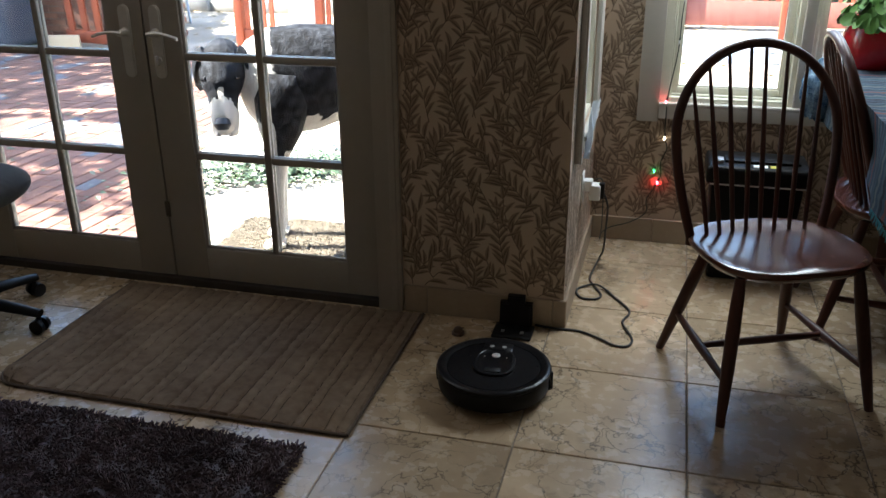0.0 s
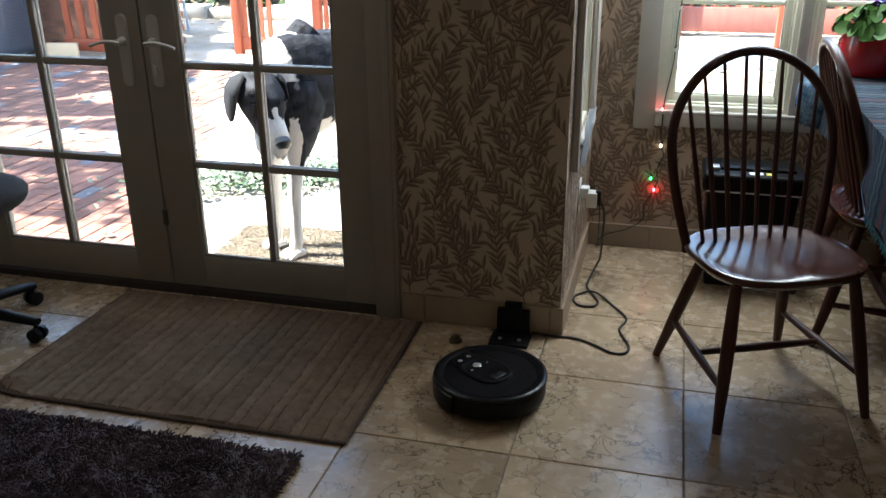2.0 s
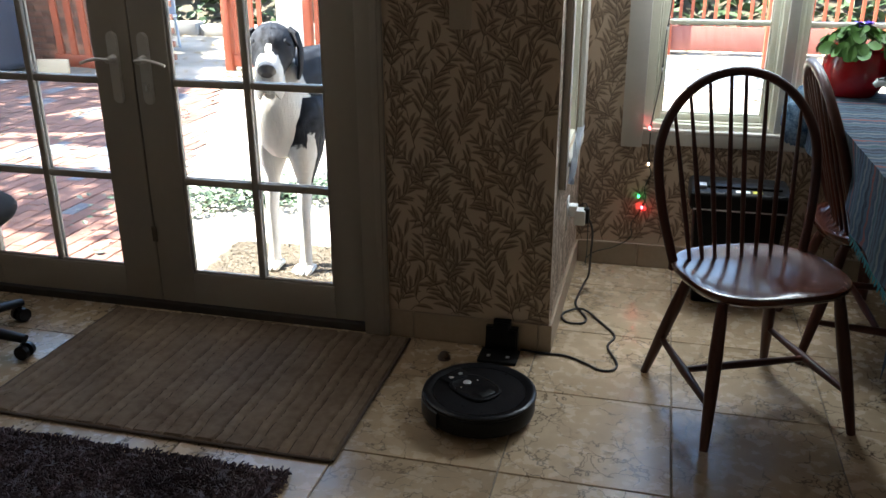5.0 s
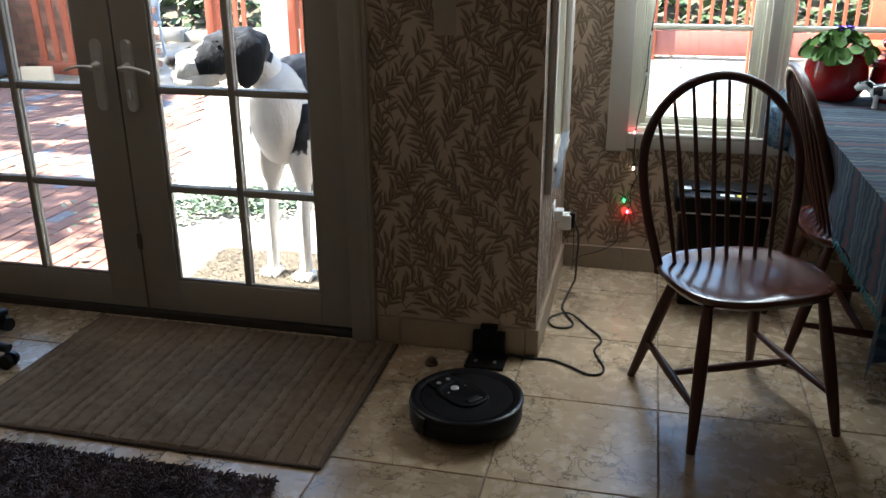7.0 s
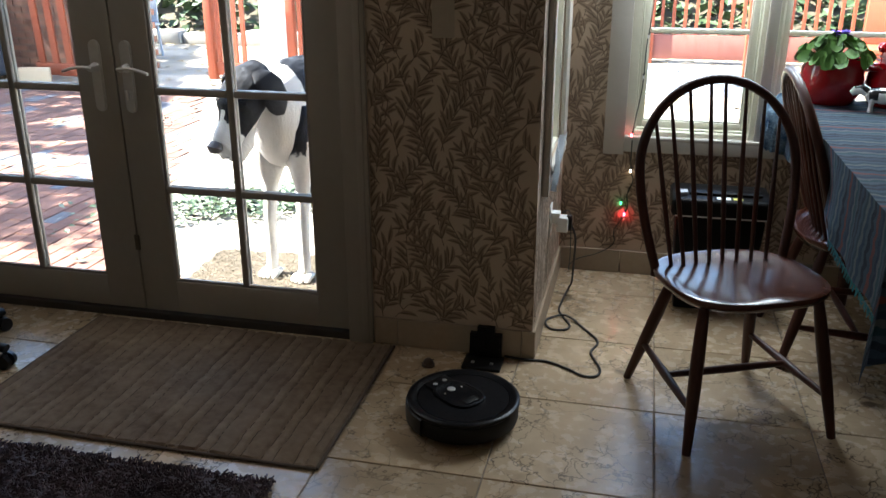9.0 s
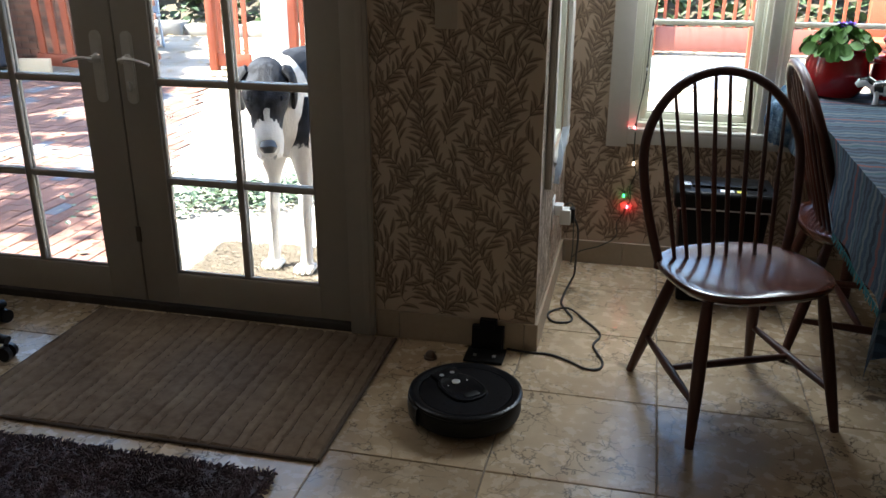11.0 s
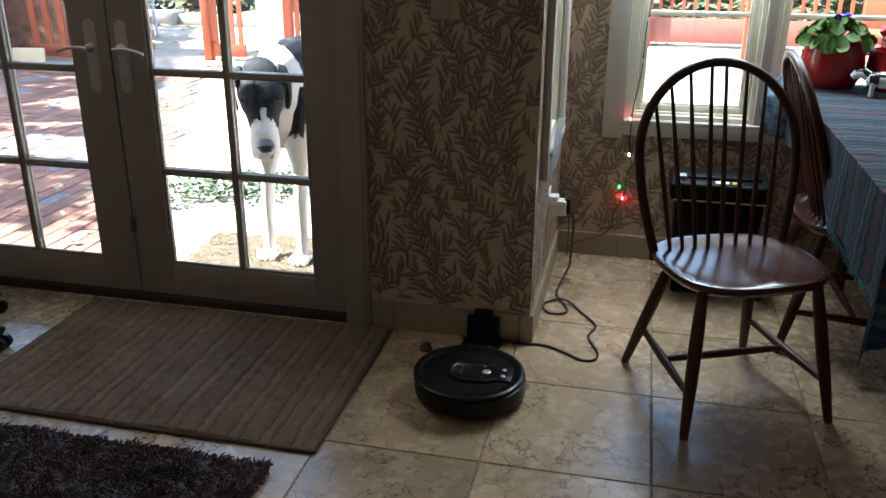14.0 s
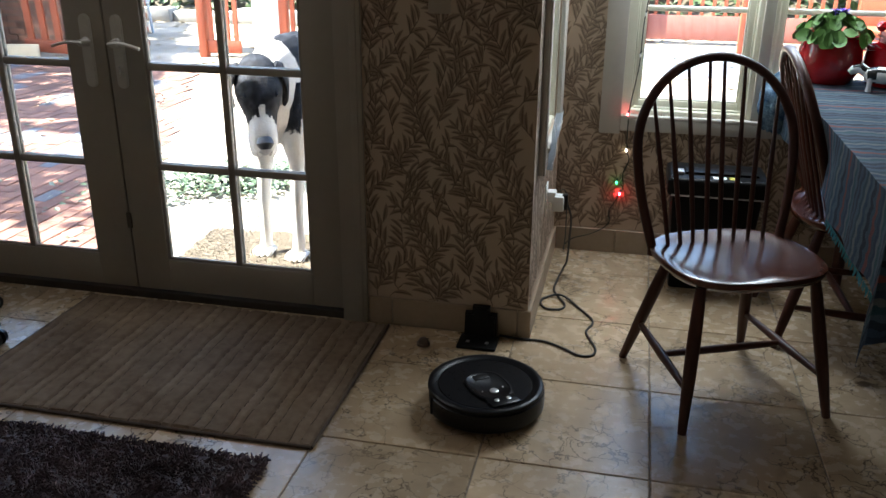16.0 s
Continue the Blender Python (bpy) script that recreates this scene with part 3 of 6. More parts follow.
# ---- robot vacuum: its front is +x ----
def robot_vacuum():
    r = thing("robot_vacuum", pose(-0.57, -0.182, 0, 0, 0, 94), "round black robot vacuum on the travertine floor", "robot vacuum")
    part("body", lathe([(0, 0.014), (0.150, 0.014), (0.165, 0.020), (0.168, 0.030), (0.168, 0.066), (0.166, 0.072), (0, 0.072)], 64), BLACK_MATT, r)
    b = bmesh.new()
    n = 40
    prof = [(0.1685, 0.016), (0.175, 0.022), (0.1765, 0.045), (0.175, 0.072), (0.1685, 0.076)]
    rings = [[b.verts.new((q * math.cos(a), q * math.sin(a), z)) for q, z in prof] for a in [radians(-92 + 184 * i / n) for i in range(n + 1)]]
    for a, c in zip(rings, rings[1:]):
        for j in range(len(prof) - 1):
            b.faces.new((a[j], c[j], c[j + 1], a[j + 1]))
    bmesh.ops.recalc_face_normals(b, faces=b.faces)
    bmesh.ops.solidify(b, geom=b.faces[:], thickness=0.003)
    part("bumper", b, BLACK_GLOSS, r, "black bumper")
    part("top_ring", lathe([(0.140, 0.0725), (0.1665, 0.0725), (0.172, 0.078), (0.171, 0.085), (0.166, 0.0885), (0.158, 0.089), (0.150, 0.0855), (0.142, 0.0825), (0.14, 0.0725)], 72), BLACK_GLOSS, r, "glossy rim ring")
    part("deck", lathe([(0, 0.0805), (0.10, 0.0808), (0.1395, 0.0822), (0.1395, 0.0724), (0, 0.0724)], 64), BLACK_GLOSS, r)
    b = bmesh.new()
    out = []
    for i in range(36):   # raised D-shaped centre panel
        a = 2 * math.pi * i / 36
        x, y = math.cos(a), math.sin(a)
        out.append((0.012 + (0.075 if x < 0 else 0.093) * (abs(x) ** 0.75) * (1 if x > 0 else -1), 0.064 * (abs(y) ** 0.8) * (1 if y > 0 else -1)))
    lo = [b.verts.new((x, y, 0.0795)) for x, y in out]
    mi = [b.verts.new((x * 0.985, y * 0.975, 0.0868)) for x, y in out]
    hi = [b.verts.new((0.012 + (x - 0.012) * 0.90, y * 0.88, 0.0878)) for x, y in out]
    inn = [b.verts.new((0.012 + (x - 0.012) * 0.86, y * 0.84, 0.0852)) for x, y in out]
    for a, c in ((lo, mi), (mi, hi), (hi, inn)):
        for i in range(36):
            b.faces.new((a[i], a[(i + 1) % 36], c[(i + 1) % 36], c[i]))
    b.faces.new(inn)
    part("centre_panel", b, BLACK_GLOSS, r, "raised centre panel")
    part("bin_tab", box(-0.045, -0.018, -0.024, 0.024, 0.0845, 0.0875, 0.002), BLACK_MATT, r)
    part("clean_button", lathe([(0.013, 0.0850), (0.013, 0.0876), (0.0115, 0.0884), (0, 0.0882)], 28, centre=(0.055, 0)), SILVER, r, "silver ringed round button")
    for y in (-0.019, 0.019):
        part("small_button", lathe([(0.0075, 0.0850), (0.0075, 0.0890), (0.0062, 0.0894), (0, 0.0892)], 20, centre=(0.108, y)), SILVER, r, "small silver button")
    part("camera_bar", box(0.088, 0.135, -0.045, 0.045, 0.083, 0.0878, 0.003), BLACK_GLOSS, r)
    for y in (-0.034, 0.034):
        part("indicator", lathe([(0.0022, 0.0850), (0.0022, 0.0874), (0, 0.0876)], 10, centre=(0.045, y)), WHITE_GLAZE, r)
    part("side_latch", box(-0.004, 0.004, -0.179, -0.174, 0.022, 0.078, 0.001), BLACK_MATT, r)
    for y in (-0.12, 0.12):
        part("wheel", tube([(0, y - 0.012, 0.022), (0, y + 0.012, 0.022)], 0.0225, 20), RUBBER, r)
    return r


ROBOT = robot_vacuum()


# ---- windsor chairs: face -y, origin on the floor ----
def windsor_chair(m, label, lean):
    c = thing("windsor_chair", m, label, "chair", "dining chairs")
    sz = 0.452
    # saddle seat: shield outline, dished top
    b = bmesh.new()
    n, rings = 48, []
    def outline(a):
        x, y = math.cos(a), math.sin(a)
        px = 0.238 * (abs(x) ** 0.66) * (1 if x > 0 else -1)
        py = (0.205 if y > 0 else 0.225) * (abs(y) ** 0.66) * (1 if y > 0 else -1)
        if py > 0:
            px *= 1 - 0.10 * (py / 0.205) ** 2
        return px, py
    for s, z in ((0.80, -0.042), (0.93, -0.034), (0.985, -0.020), (1.0, -0.010), (0.992, -0.002), (0.965, 0.0), (0.90, -0.001), (0.84, -0.004), (0.70, -0.011), (0.5, -0.015), (0.25, -0.016)):
        rings.append([])
        for i in range(n):
            x, y = outline(2 * math.pi * i / n)
            dz = 0.010 * math.exp(-(x * s / 0.05) ** 2) * max(0, -y * s / 0.225) if s < 0.95 and z > -0.02 else 0
            rings[-1].append(b.verts.new((x * s, y * s, sz + z + dz)))
    for p, q in zip(rings, rings[1:]):
        for i in range(n):
            b.faces.new((p[i], p[(i + 1) % n], q[(i + 1) % n], q[i]))
    b.faces.new(rings[0][::-1])
    b.faces.new(rings[-1])
    bmesh.ops.recalc_face_normals(b, faces=b.faces)
    part("seat", b, SEAT_WOOD, c, "glossy saddle seat")
    feet = {"fl": (-0.231, -0.234), "fr": (0.231, -0.234), "bl": (-0.2165, 0.232), "br": (0.2165, 0.232)}
    tops = {"fl": (-0.180, -0.150), "fr": (0.176, -0.150), "bl": (-0.135, 0.120), "br": (0.135, 0.120)}
    def on(k, z):
        t = (sz - 0.038 - z) / (sz - 0.038)
        return Vector((tops[k][0] + (feet[k][0] - tops[k][0]) * t, tops[k][1] + (feet[k][1] - tops[k][1]) * t, z))
    for k in feet:
        zs = [0.0, 0.05, 0.16, 0.27, 0.36, sz - 0.036]
        part("leg", tube([on(k, z) for z in zs], [0.0125, 0.0145, 0.0185, 0.0195, 0.0175, 0.0145], 14), CHAIR_WOOD, c)
    mids = []
    for f, r in (("fl", "bl"), ("fr", "br")):
        p, q = on(f, 0.124), on(r, 0.146)
        part("stretcher", tube([p, p.lerp(q, 0.25), p.lerp(q, 0.5), p.lerp(q, 0.75), q], [0.009, 0.0115, 0.014, 0.0115, 0.009], 12), CHAIR_WOOD, c)
        mids.append(p.lerp(q, 0.5))
    p, q = mids
    part("stretcher", tube([p, p.lerp(q, 0.25), p.lerp(q, 0.5), p.lerp(q, 0.75), q], [0.009, 0.0115, 0.013, 0.0115, 0.009], 12), CHAIR_WOOD, c)
    # bow: half width against height up the leaning back
    sl, cl_ = math.sin(radians(lean)), math.cos(radians(lean))
    shape = [(0.212 + 0.046 * math.sin(k / 14 * math.pi / 2), 0.30 * k / 14) for k in range(14)]
    shape += [(0.258 * math.cos(k / 34 * math.pi), 0.30 + 0.265 * math.sin(k / 34 * math.pi)) for k in range(35)]
    shape += [(-x, h) for x, h in shape[13::-1]]
    pts = [Vector((x, 0.105 + h * sl, sz - 0.012 + h * cl_)) for x, h in shape]
    pts = [Vector((pts[0].x, pts[0].y, pts[0].z - 0.02))] + pts[0:] + [Vector((pts[-1].x, pts[-1].y, pts[-1].z - 0.02))]
    part("bow", tube(pts, 0.0142, 12, flat=1.1, up=(0, 1, 0)), CHAIR_WOOD, c, "bent bow back")
    for i in range(8):
        f = (i - 3.5) / 3.5
        bx = 0.158 * f
        best = min((q for q in pts if q.z > sz + 0.15), key=lambda q: abs(q.x - f * 0.212))
        lo = Vector((bx, 0.128 - 0.02 * abs(f) ** 2, sz - 0.014))
        hi = best
        part("spindle", tube([lo, lo.lerp(hi, 0.2), lo.lerp(hi, 0.45), lo.lerp(hi, 0.75), hi], [0.0062, 0.0072, 0.0080, 0.0062, 0.0048], 10), CHAIR_WOOD, c)
    return c


windsor_chair(pose(0.2045, 0.088, 0, 0, 0, 24.2), "dark reddish wooden windsor chair standing in the open", 13)
windsor_chair(pose(0.640, 0.62, 0, 0, 0, 92), "dark reddish wooden windsor chair pushed up to the table", 18)

# ---- paper shredder under the window ----
sh = thing("paper_shredder", pose(0.215, 0.93, 0), "black paper shredder with a silver-trimmed head", "shredder")
b = box(-0.165, 0.165, -0.11, 0.11, 0, 0.385, 0.012)
for v in b.verts:
    k = 0.86 + 0.14 * v.co.z / 0.385
    v.co.x *= k
    v.co.y *= k
part("bin", b, SHREDDER, sh)
part("head", box(-0.185, 0.185, -0.125, 0.125, 0.388, 0.462, 0.018, 3), SHREDDER, sh)
part("trim", box(-0.17, 0.17, -0.1275, -0.1245, 0.392, 0.398, 0.001), SILVER, sh, "silver trim line")
part("slot_panel", box(-0.12, 0.15, -0.06, 0.02, 0.4615, 0.472, 0.004), SHREDDER, sh)
part("switch", box(-0.165, -0.125, -0.075, -0.03, 0.4615, 0.476, 0.004), SILVER, sh)
part("sticker", box(-0.02, 0.03, -0.105, -0.075, 0.4621, 0.4628), WHITE_PLASTIC, sh, "white sticker", False)
part("sticker", box(0.04, 0.075, -0.105, -0.075, 0.4621, 0.4628), surface("yellow_sticker", (0.5, 0.45, 0.05), (0.6, 0.55, 0.1), 30, 0.5), sh, "yellow sticker", False)

# ---- table with its cloth, and what stands on it ----
TX0, TX1, TY0, TY1, TZ = 0.452, 1.95, -0.46, 1.12, 0.800
tb = thing("dining_table", pose(0, 0, 0), "wooden dining table under a woven blue cloth", "table")
part("tabletop", box(TX0 + 0.01, TX1 - 0.01, TY0 + 0.01, TY1 - 0.01, TZ - 0.036, TZ - 0.004, 0.004), CHAIR_WOOD, tb)
for x in (TX0 + 0.28, TX1 - 0.09):
    for y in (TY0 + 0.10, TY1 - 0.10):
        part("leg", tube([(x, y, 0), (x, y, 0.3), (x, y, TZ - 0.037)], [0.022, 0.028, 0.034], 14), CHAIR_WOOD, tb)


def cloth_material():
    m = surface("woven_cloth", (0.012, 0.024, 0.040), (0.085, 0.125, 0.155), 28, 0.85, bump=0.7, bump_scale=220, fine=0.5)
    n, l = m.node_tree.nodes, m.node_tree.links
    base = n["Principled BSDF"].inputs["Base Color"]
    old = base.links[0].from_socket
    tc = n.new("ShaderNodeTexCoord")
    sep = n.new("ShaderNodeSeparateXYZ")
    l.new(tc.outputs["UV"], sep.inputs[0])
    nz = n.new("ShaderNodeTexNoise")
    nz.inputs["Scale"].default_value = 26
    l.new(tc.outputs["UV"], nz.inputs["Vector"])
    add = n.new("ShaderNodeMath")
    add.operation = "MULTIPLY_ADD"
    l.new(nz.outputs["Fac"], add.inputs[0])
    add.inputs[1].default_value = 0.030
    zig = n.new("ShaderNodeMath")
    zig.operation = "PINGPONG"
    l.new(sep.outputs["X"], zig.inputs[0])
    zig.inputs[1].default_value = 0.022
    zag = n.new("ShaderNodeMath")
    zag.operation = "MULTIPLY_ADD"
    l.new(zig.outputs[0], zag.inputs[0])
    zag.inputs[1].default_value = 0.40
    l.new(sep.outputs["Y"], zag.inputs[2])
    l.new(zag.outputs[0], add.inputs[2])
    ramp = n.new("ShaderNodeValToRGB")
    ramp.color_ramp.interpolation = "CONSTANT"
    fr = n.new("ShaderNodeMath")
    fr.operation = "FRACT"
    sc = n.new("ShaderNodeMath")
    sc.operation = "MULTIPLY"
    sc.inputs[1].default_value = 3.3
    l.new(add.outputs[0], sc.inputs[0])
    l.new(sc.outputs[0], fr.inputs[0])
    l.new(fr.outputs[0], ramp.inputs[0])
    cols = [(0.07, 0.12, 0.19), (0.025, 0.04, 0.07), (0.12, 0.19, 0.26), (0.035, 0.12, 0.15), (0.22, 0.26, 0.29), (0.03, 0.06, 0.13), (0.07, 0.12, 0.18), (0.34, 0.10, 0.085), (0.08, 0.15, 0.22), (0.02, 0.03, 0.06), (0.14, 0.22, 0.28), (0.045, 0.10, 0.18), (0.24, 0.29, 0.30), (0.035, 0.09, 0.13), (0.10, 0.18, 0.26), (0.03, 0.05, 0.09)]
    e = ramp.color_ramp.elements
    while len(e) < len(cols):
        e.new(0.5)
    for i, c in enumerate(cols):
        e[i].position = i / len(cols)
        e[i].color = (c[0] * 0.85, c[1] * 0.80, c[2] * 0.78, 1)
    mx = n.new("ShaderNodeMix")
    mx.data_type = "RGBA"
    mx.inputs["Factor"].default_value = 0.68
    l.new(old, mx.inputs["A"])
    l.new(ramp.outputs[0], mx.inputs["B"])
    l.new(mx.outputs["Result"], base)
    return m


CLOTH = cloth_material()
b = bmesh.new()
uvl = b.loops.layers.uv.new("weave")
nu, nv = 60, 84
grid = []
top_z = TZ + 0.006
for j in range(nv + 1):
    v = -0.34 + (TY1 - TY0 + 0.34 + 0.05) * j / nv        # along y from the near hem
    row = []
    for i in range(nu + 1):
        u = -0.225 + (TX1 - TX0 + 0.225 + 0.2) * i / nu     # across from the hanging side hem
        x, y, z = TX0 + u, TY0 + v, top_z
        dx = max(0.0, -u, u - (TX1 - TX0))
        dy = max(0.0, -v, v - (TY1 - TY0))
        drop = dx + dy if not (dx and dy) else math.hypot(dx, dy) * 1.02
        if dx:
            edge = TX0 if u < 0 else TX1
            sgn = -1 if u < 0 else 1
            fold = 0.012 * math.sin(y * 21) * min(1, dx / 0.15)
            push = 0.085 * math.exp(-((y - 0.62) / 0.30) ** 2) * min(1, dx / 0.12) if u < 0 else 0
            x = edge + sgn * (0.006 + 0.02 * dx + fold * 0.5) + push
        if dy:
            edge = TY0 if v < 0 else TY1
            sgn = -1 if v < 0 else 1
            y = edge + sgn * (0.006 + 0.02 * dy + 0.008 * math.sin(x * 23) * min(1, dy / 0.15))
        if dx and dy:
            x = TX0 - 0.010 - 0.02 * min(dx, dy) if u < 0 else x
            y = TY0 - 0.012 + 0.10 * dx if v < 0 else y
        z = top_z - drop + 0.0012 * math.sin(x * 40) * math.sin(y * 37)
        if not (dx or dy):
            near = min(u, v, TX1 - TX0 - u)
            z -= 0.004 * max(0, 1 - near / 0.012)
        row.append((b.verts.new((x, y, z)), u, v))
    grid.append(row)
for r0, r1 in zip(grid, grid[1:]):
    for i in range(nu):
        q = (r0[i], r0[i + 1], r1[i + 1], r1[i])
        f = b.faces.new([k[0] for k in q])
        for lp, k in zip(f.loops, q):
            lp[uvl].uv = (k[1], k[2])
bmesh.ops.solidify(b, geom=b.faces[:], thickness=0.0025)
cloth = thing("tablecloth", pose(0, 0, 0), "woven blue striped tablecloth hanging over the table edge", "tablecloth")
part("weave", b, CLOTH, cloth)
rnd = random.Random(5)
b = bmesh.new()
for j in range(46):
    y = TY0 + 0.012 * j
    z = top_z - 0.226
    tube([(TX0 - 0.012, y, z), (TX0 - 0.014 + rnd.uniform(-0.004, 0.004), y + rnd.uniform(-0.004, 0.004), z - 0.02)], [0.002, 0.0014], 4, bm=b)
part("fringe", b, surface("teal_fringe", (0.03, 0.20, 0.25), (0.10, 0.34, 0.38), 60, 0.8), cloth, "teal fringed hem")["kind"] = "stuff"

SURF = top_z + 0.002


def leafy(b, c, r, n, size, rnd, lift):
    for i in range(n):
        a, q = rnd.uniform(0, 2 * math.pi), r * math.sqrt(rnd.uniform(0.05, 1))
        base = Vector((c[0] + 0.35 * q * math.cos(a), c[1] + 0.35 * q * math.sin(a), c[2]))
        tip = Vector((c[0] + q * math.cos(a), c[1] + q * math.sin(a), c[2] + lift * (1.1 - (q / r) ** 2) + rnd.uniform(-0.01, 0.015)))
        d = (tip - base)
        d.z *= 0.5
        d = d.normalized() if d.length > 1e-4 else Vector((1, 0, 0))
        s = size * rnd.uniform(0.75, 1.2)
        side = d.cross(Vector((0, 0, 1))).normalized()
        nrm = side.cross(d)
        k = []
        for t, w in ((-0.5, 0.10), (-0.3, 0.42), (0.05, 0.52), (0.35, 0.38), (0.52, 0.06)):
            mid = tip + d * (t * s) - nrm * (0.25 * s * t * t)
            k.append((b.verts.new(mid - side * (w * s) + nrm * 0.08 * s), b.verts.new(mid), b.verts.new(mid + side * (w * s) + nrm * 0.08 * s)))
        for p, q2 in zip(k, k[1:]):
            b.faces.new((p[0], p[1], q2[1], q2[0]))
            b.faces.new((p[1], p[2], q2[2], q2[1]))
        tube([base, base.lerp(tip, 0.6) + Vector((0, 0, 0.01)), tip - d * 0.45 * s], 0.0016, 5, bm=b)
    return b


vp = thing("potted_violet", pose(0.572, 1.04, SURF), "african violet in a glossy red ceramic pot", "potted plant")
part("pot", lathe([(0, 0), (0.062, 0), (0.068, 0.006), (0.080, 0.03), (0.086, 0.06), (0.082, 0.095), (0.074, 0.115), (0.078, 0.126), (0.082, 0.130), (0.078, 0.132), (0.070, 0.124), (0.070, 0.105), (0, 0.103)], 48), RED_GLAZE, vp, "glossy red pot")
def leaf_mound(rnd, n, c, r, h, size):
    """Round toothed leaves lying on a low dome."""
    b = bmesh.new()
    for i in range(n):
        a, q = rnd.uniform(0, 2 * math.pi), math.sqrt(rnd.uniform(0.02, 1))
        p = Vector((c[0] + r * q * math.cos(a), c[1] + r * q * math.sin(a), c[2] + h * (1 - q * q) + rnd.uniform(-0.006, 0.006)))
        nrm = Vector((math.cos(a) * q * 0.9 + rnd.gauss(0, 0.5), math.sin(a) * q * 0.9 + rnd.gauss(0, 0.5), 0.75)).normalized()
        d = (Vector((math.cos(a), math.sin(a), -0.3)) - nrm * nrm.dot(Vector((math.cos(a), math.sin(a), -0.3)))).normalized()
        side = nrm.cross(d)
        s = size * rnd.uniform(0.7, 1.2)
        mid = b.verts.new(p - nrm * s * 0.10)
        ring = []
        for k in range(12):
            t = 2 * math.pi * k / 12
            rr = s * 0.5 * (1.0 + 0.10 * math.cos(t)) * (1.0 if k % 2 else 0.92)
            ring.append(b.verts.new(p + d * (rr * math.cos(t) * 1.15) + side * (rr * math.sin(t) * 0.9) + nrm * s * (0.05 - 0.16 * max(0, math.cos(t)))))
        for k in range(12):
            b.faces.new((mid, ring[k], ring[(k + 1) % 12]))
        tube([Vector((c[0], c[1], c[2] - 0.02)), p - d * s * 0.4], 0.0015, 5, bm=b)
    return b


part("leaves", leaf_mound(random.Random(3), 78, (0, 0, 0.125), 0.100, 0.058, 0.038), LEAF_GREEN, vp, "fleshy green leaves")
b = bmesh.new()
rnd = random.Random(9)
for i in range(7):
    a, q = rnd.uniform(0, 6.28), rnd.uniform(0, 0.028)
    p = Vector((0.02 + q * math.cos(a), q * math.sin(a), 0.190 + rnd.uniform(-0.008, 0.012)))
    tube([(0.01, 0, 0.13), p], 0.0012, 5, bm=b)
    for k in range(5):
        t = 2 * math.pi * k / 5 + i
        e = p + Vector((0.010 * math.cos(t), 0.010 * math.sin(t), 0.003))
        vs = [b.verts.new(p), b.verts.new(e + Vector((-0.006 * math.sin(t), 0.006 * math.cos(t), 0))), b.verts.new(e + Vector((0.004 * math.cos(t), 0.004 * math.sin(t), 0.002))), b.verts.new(e - Vector((-0.006 * math.sin(t), 0.006 * math.cos(t), 0)))]
        b.faces.new(vs)
part("blossoms", b, PURPLE, vp, "small purple blossoms")
vp.scale = (1.32,) * 3
rp = thing("red_planter", pose(0.80, 1.02, SURF), "second red ceramic planter with red ornaments", "planter")
part("pot", lathe([(0, 0), (0.075, 0), (0.085, 0.02), (0.092, 0.055), (0.088, 0.10), (0.094, 0.112), (0.086, 0.110), (0.08, 0.095), (0, 0.09)], 40), RED_GLAZE, rp)
b = bmesh.new()
rnd = random.Random(2)
for i in range(7):
    p = (rnd.uniform(-0.06, 0.06), rnd.uniform(-0.05, 0.05), 0.125 + rnd.uniform(0, 0.05))
    join(b, lathe([(0, 0.016), (0.010, 0.012), (0.016, 0), (0.010, -0.012), (0, -0.016)], 14), Matrix.Translation(p))
    tube([(p[0], p[1], 0.088), (p[0], p[1], p[2] - 0.013)], 0.0015, 5, bm=b)
part("ornament_cluster", b, RED_GLAZE, rp, "red glass ornaments")["kind"] = "stuff"
part("leaves", leafy(bmesh.new(), (0, 0, 0.09), 0.10, 16, 0.045, random.Random(13), 0.05), surface("dark_red_leaf", (0.10, 0.03, 0.03), (0.22, 0.06, 0.05), 30, 0.5), rp)

rp.scale = (1.25,) * 3
cw = thing("cow_figurine", pose(0.725, 0.86, SURF, 0, 0, -15), "small black and white ceramic cow figurine", "figurine")
b = bmesh.new()
tube([(-0.055, 0, 0.042), (-0.045, 0, 0.046), (-0.02, 0, 0.048), (0.02, 0, 0.047), (0.045, 0, 0.046), (0.055, 0, 0.043)], [0.012, 0.022, 0.024, 0.024, 0.022, 0.010], 14, bm=b)
tube([(-0.045, 0, 0.052), (-0.065, 0, 0.064), (-0.083, 0, 0.060), (-0.094, 0, 0.050)], [0.015, 0.016, 0.014, 0.009], 12, bm=b)
for s in (-1, 1):
    tube([(-0.066, s * 0.012, 0.072), (-0.064, s * 0.027, 0.074)], [0.007, 0.002], 6, bm=b)
    for x in (-0.036, 0.036):
        tube([(x, s * 0.013, 0.040), (x, s * 0.014, 0.018), (x, s * 0.014, 0.0)], [0.009, 0.007, 0.009], 10, bm=b)
tube([(0.055, 0, 0.052), (0.064, 0, 0.040), (0.063, 0, 0.022)], 0.003, 6, bm=b)
for f in b.faces:
    c = f.calc_center_median()
    f.material_index = 1 if noise.noise(c * 26 + Vector((3.1, 0, 5.2))) > 0.02 else 0
tagged(cw, kind="")
part("body", b, [WHITE_GLAZE, BLACK_GLAZE], cw)
cw.scale = (1.2,) * 3
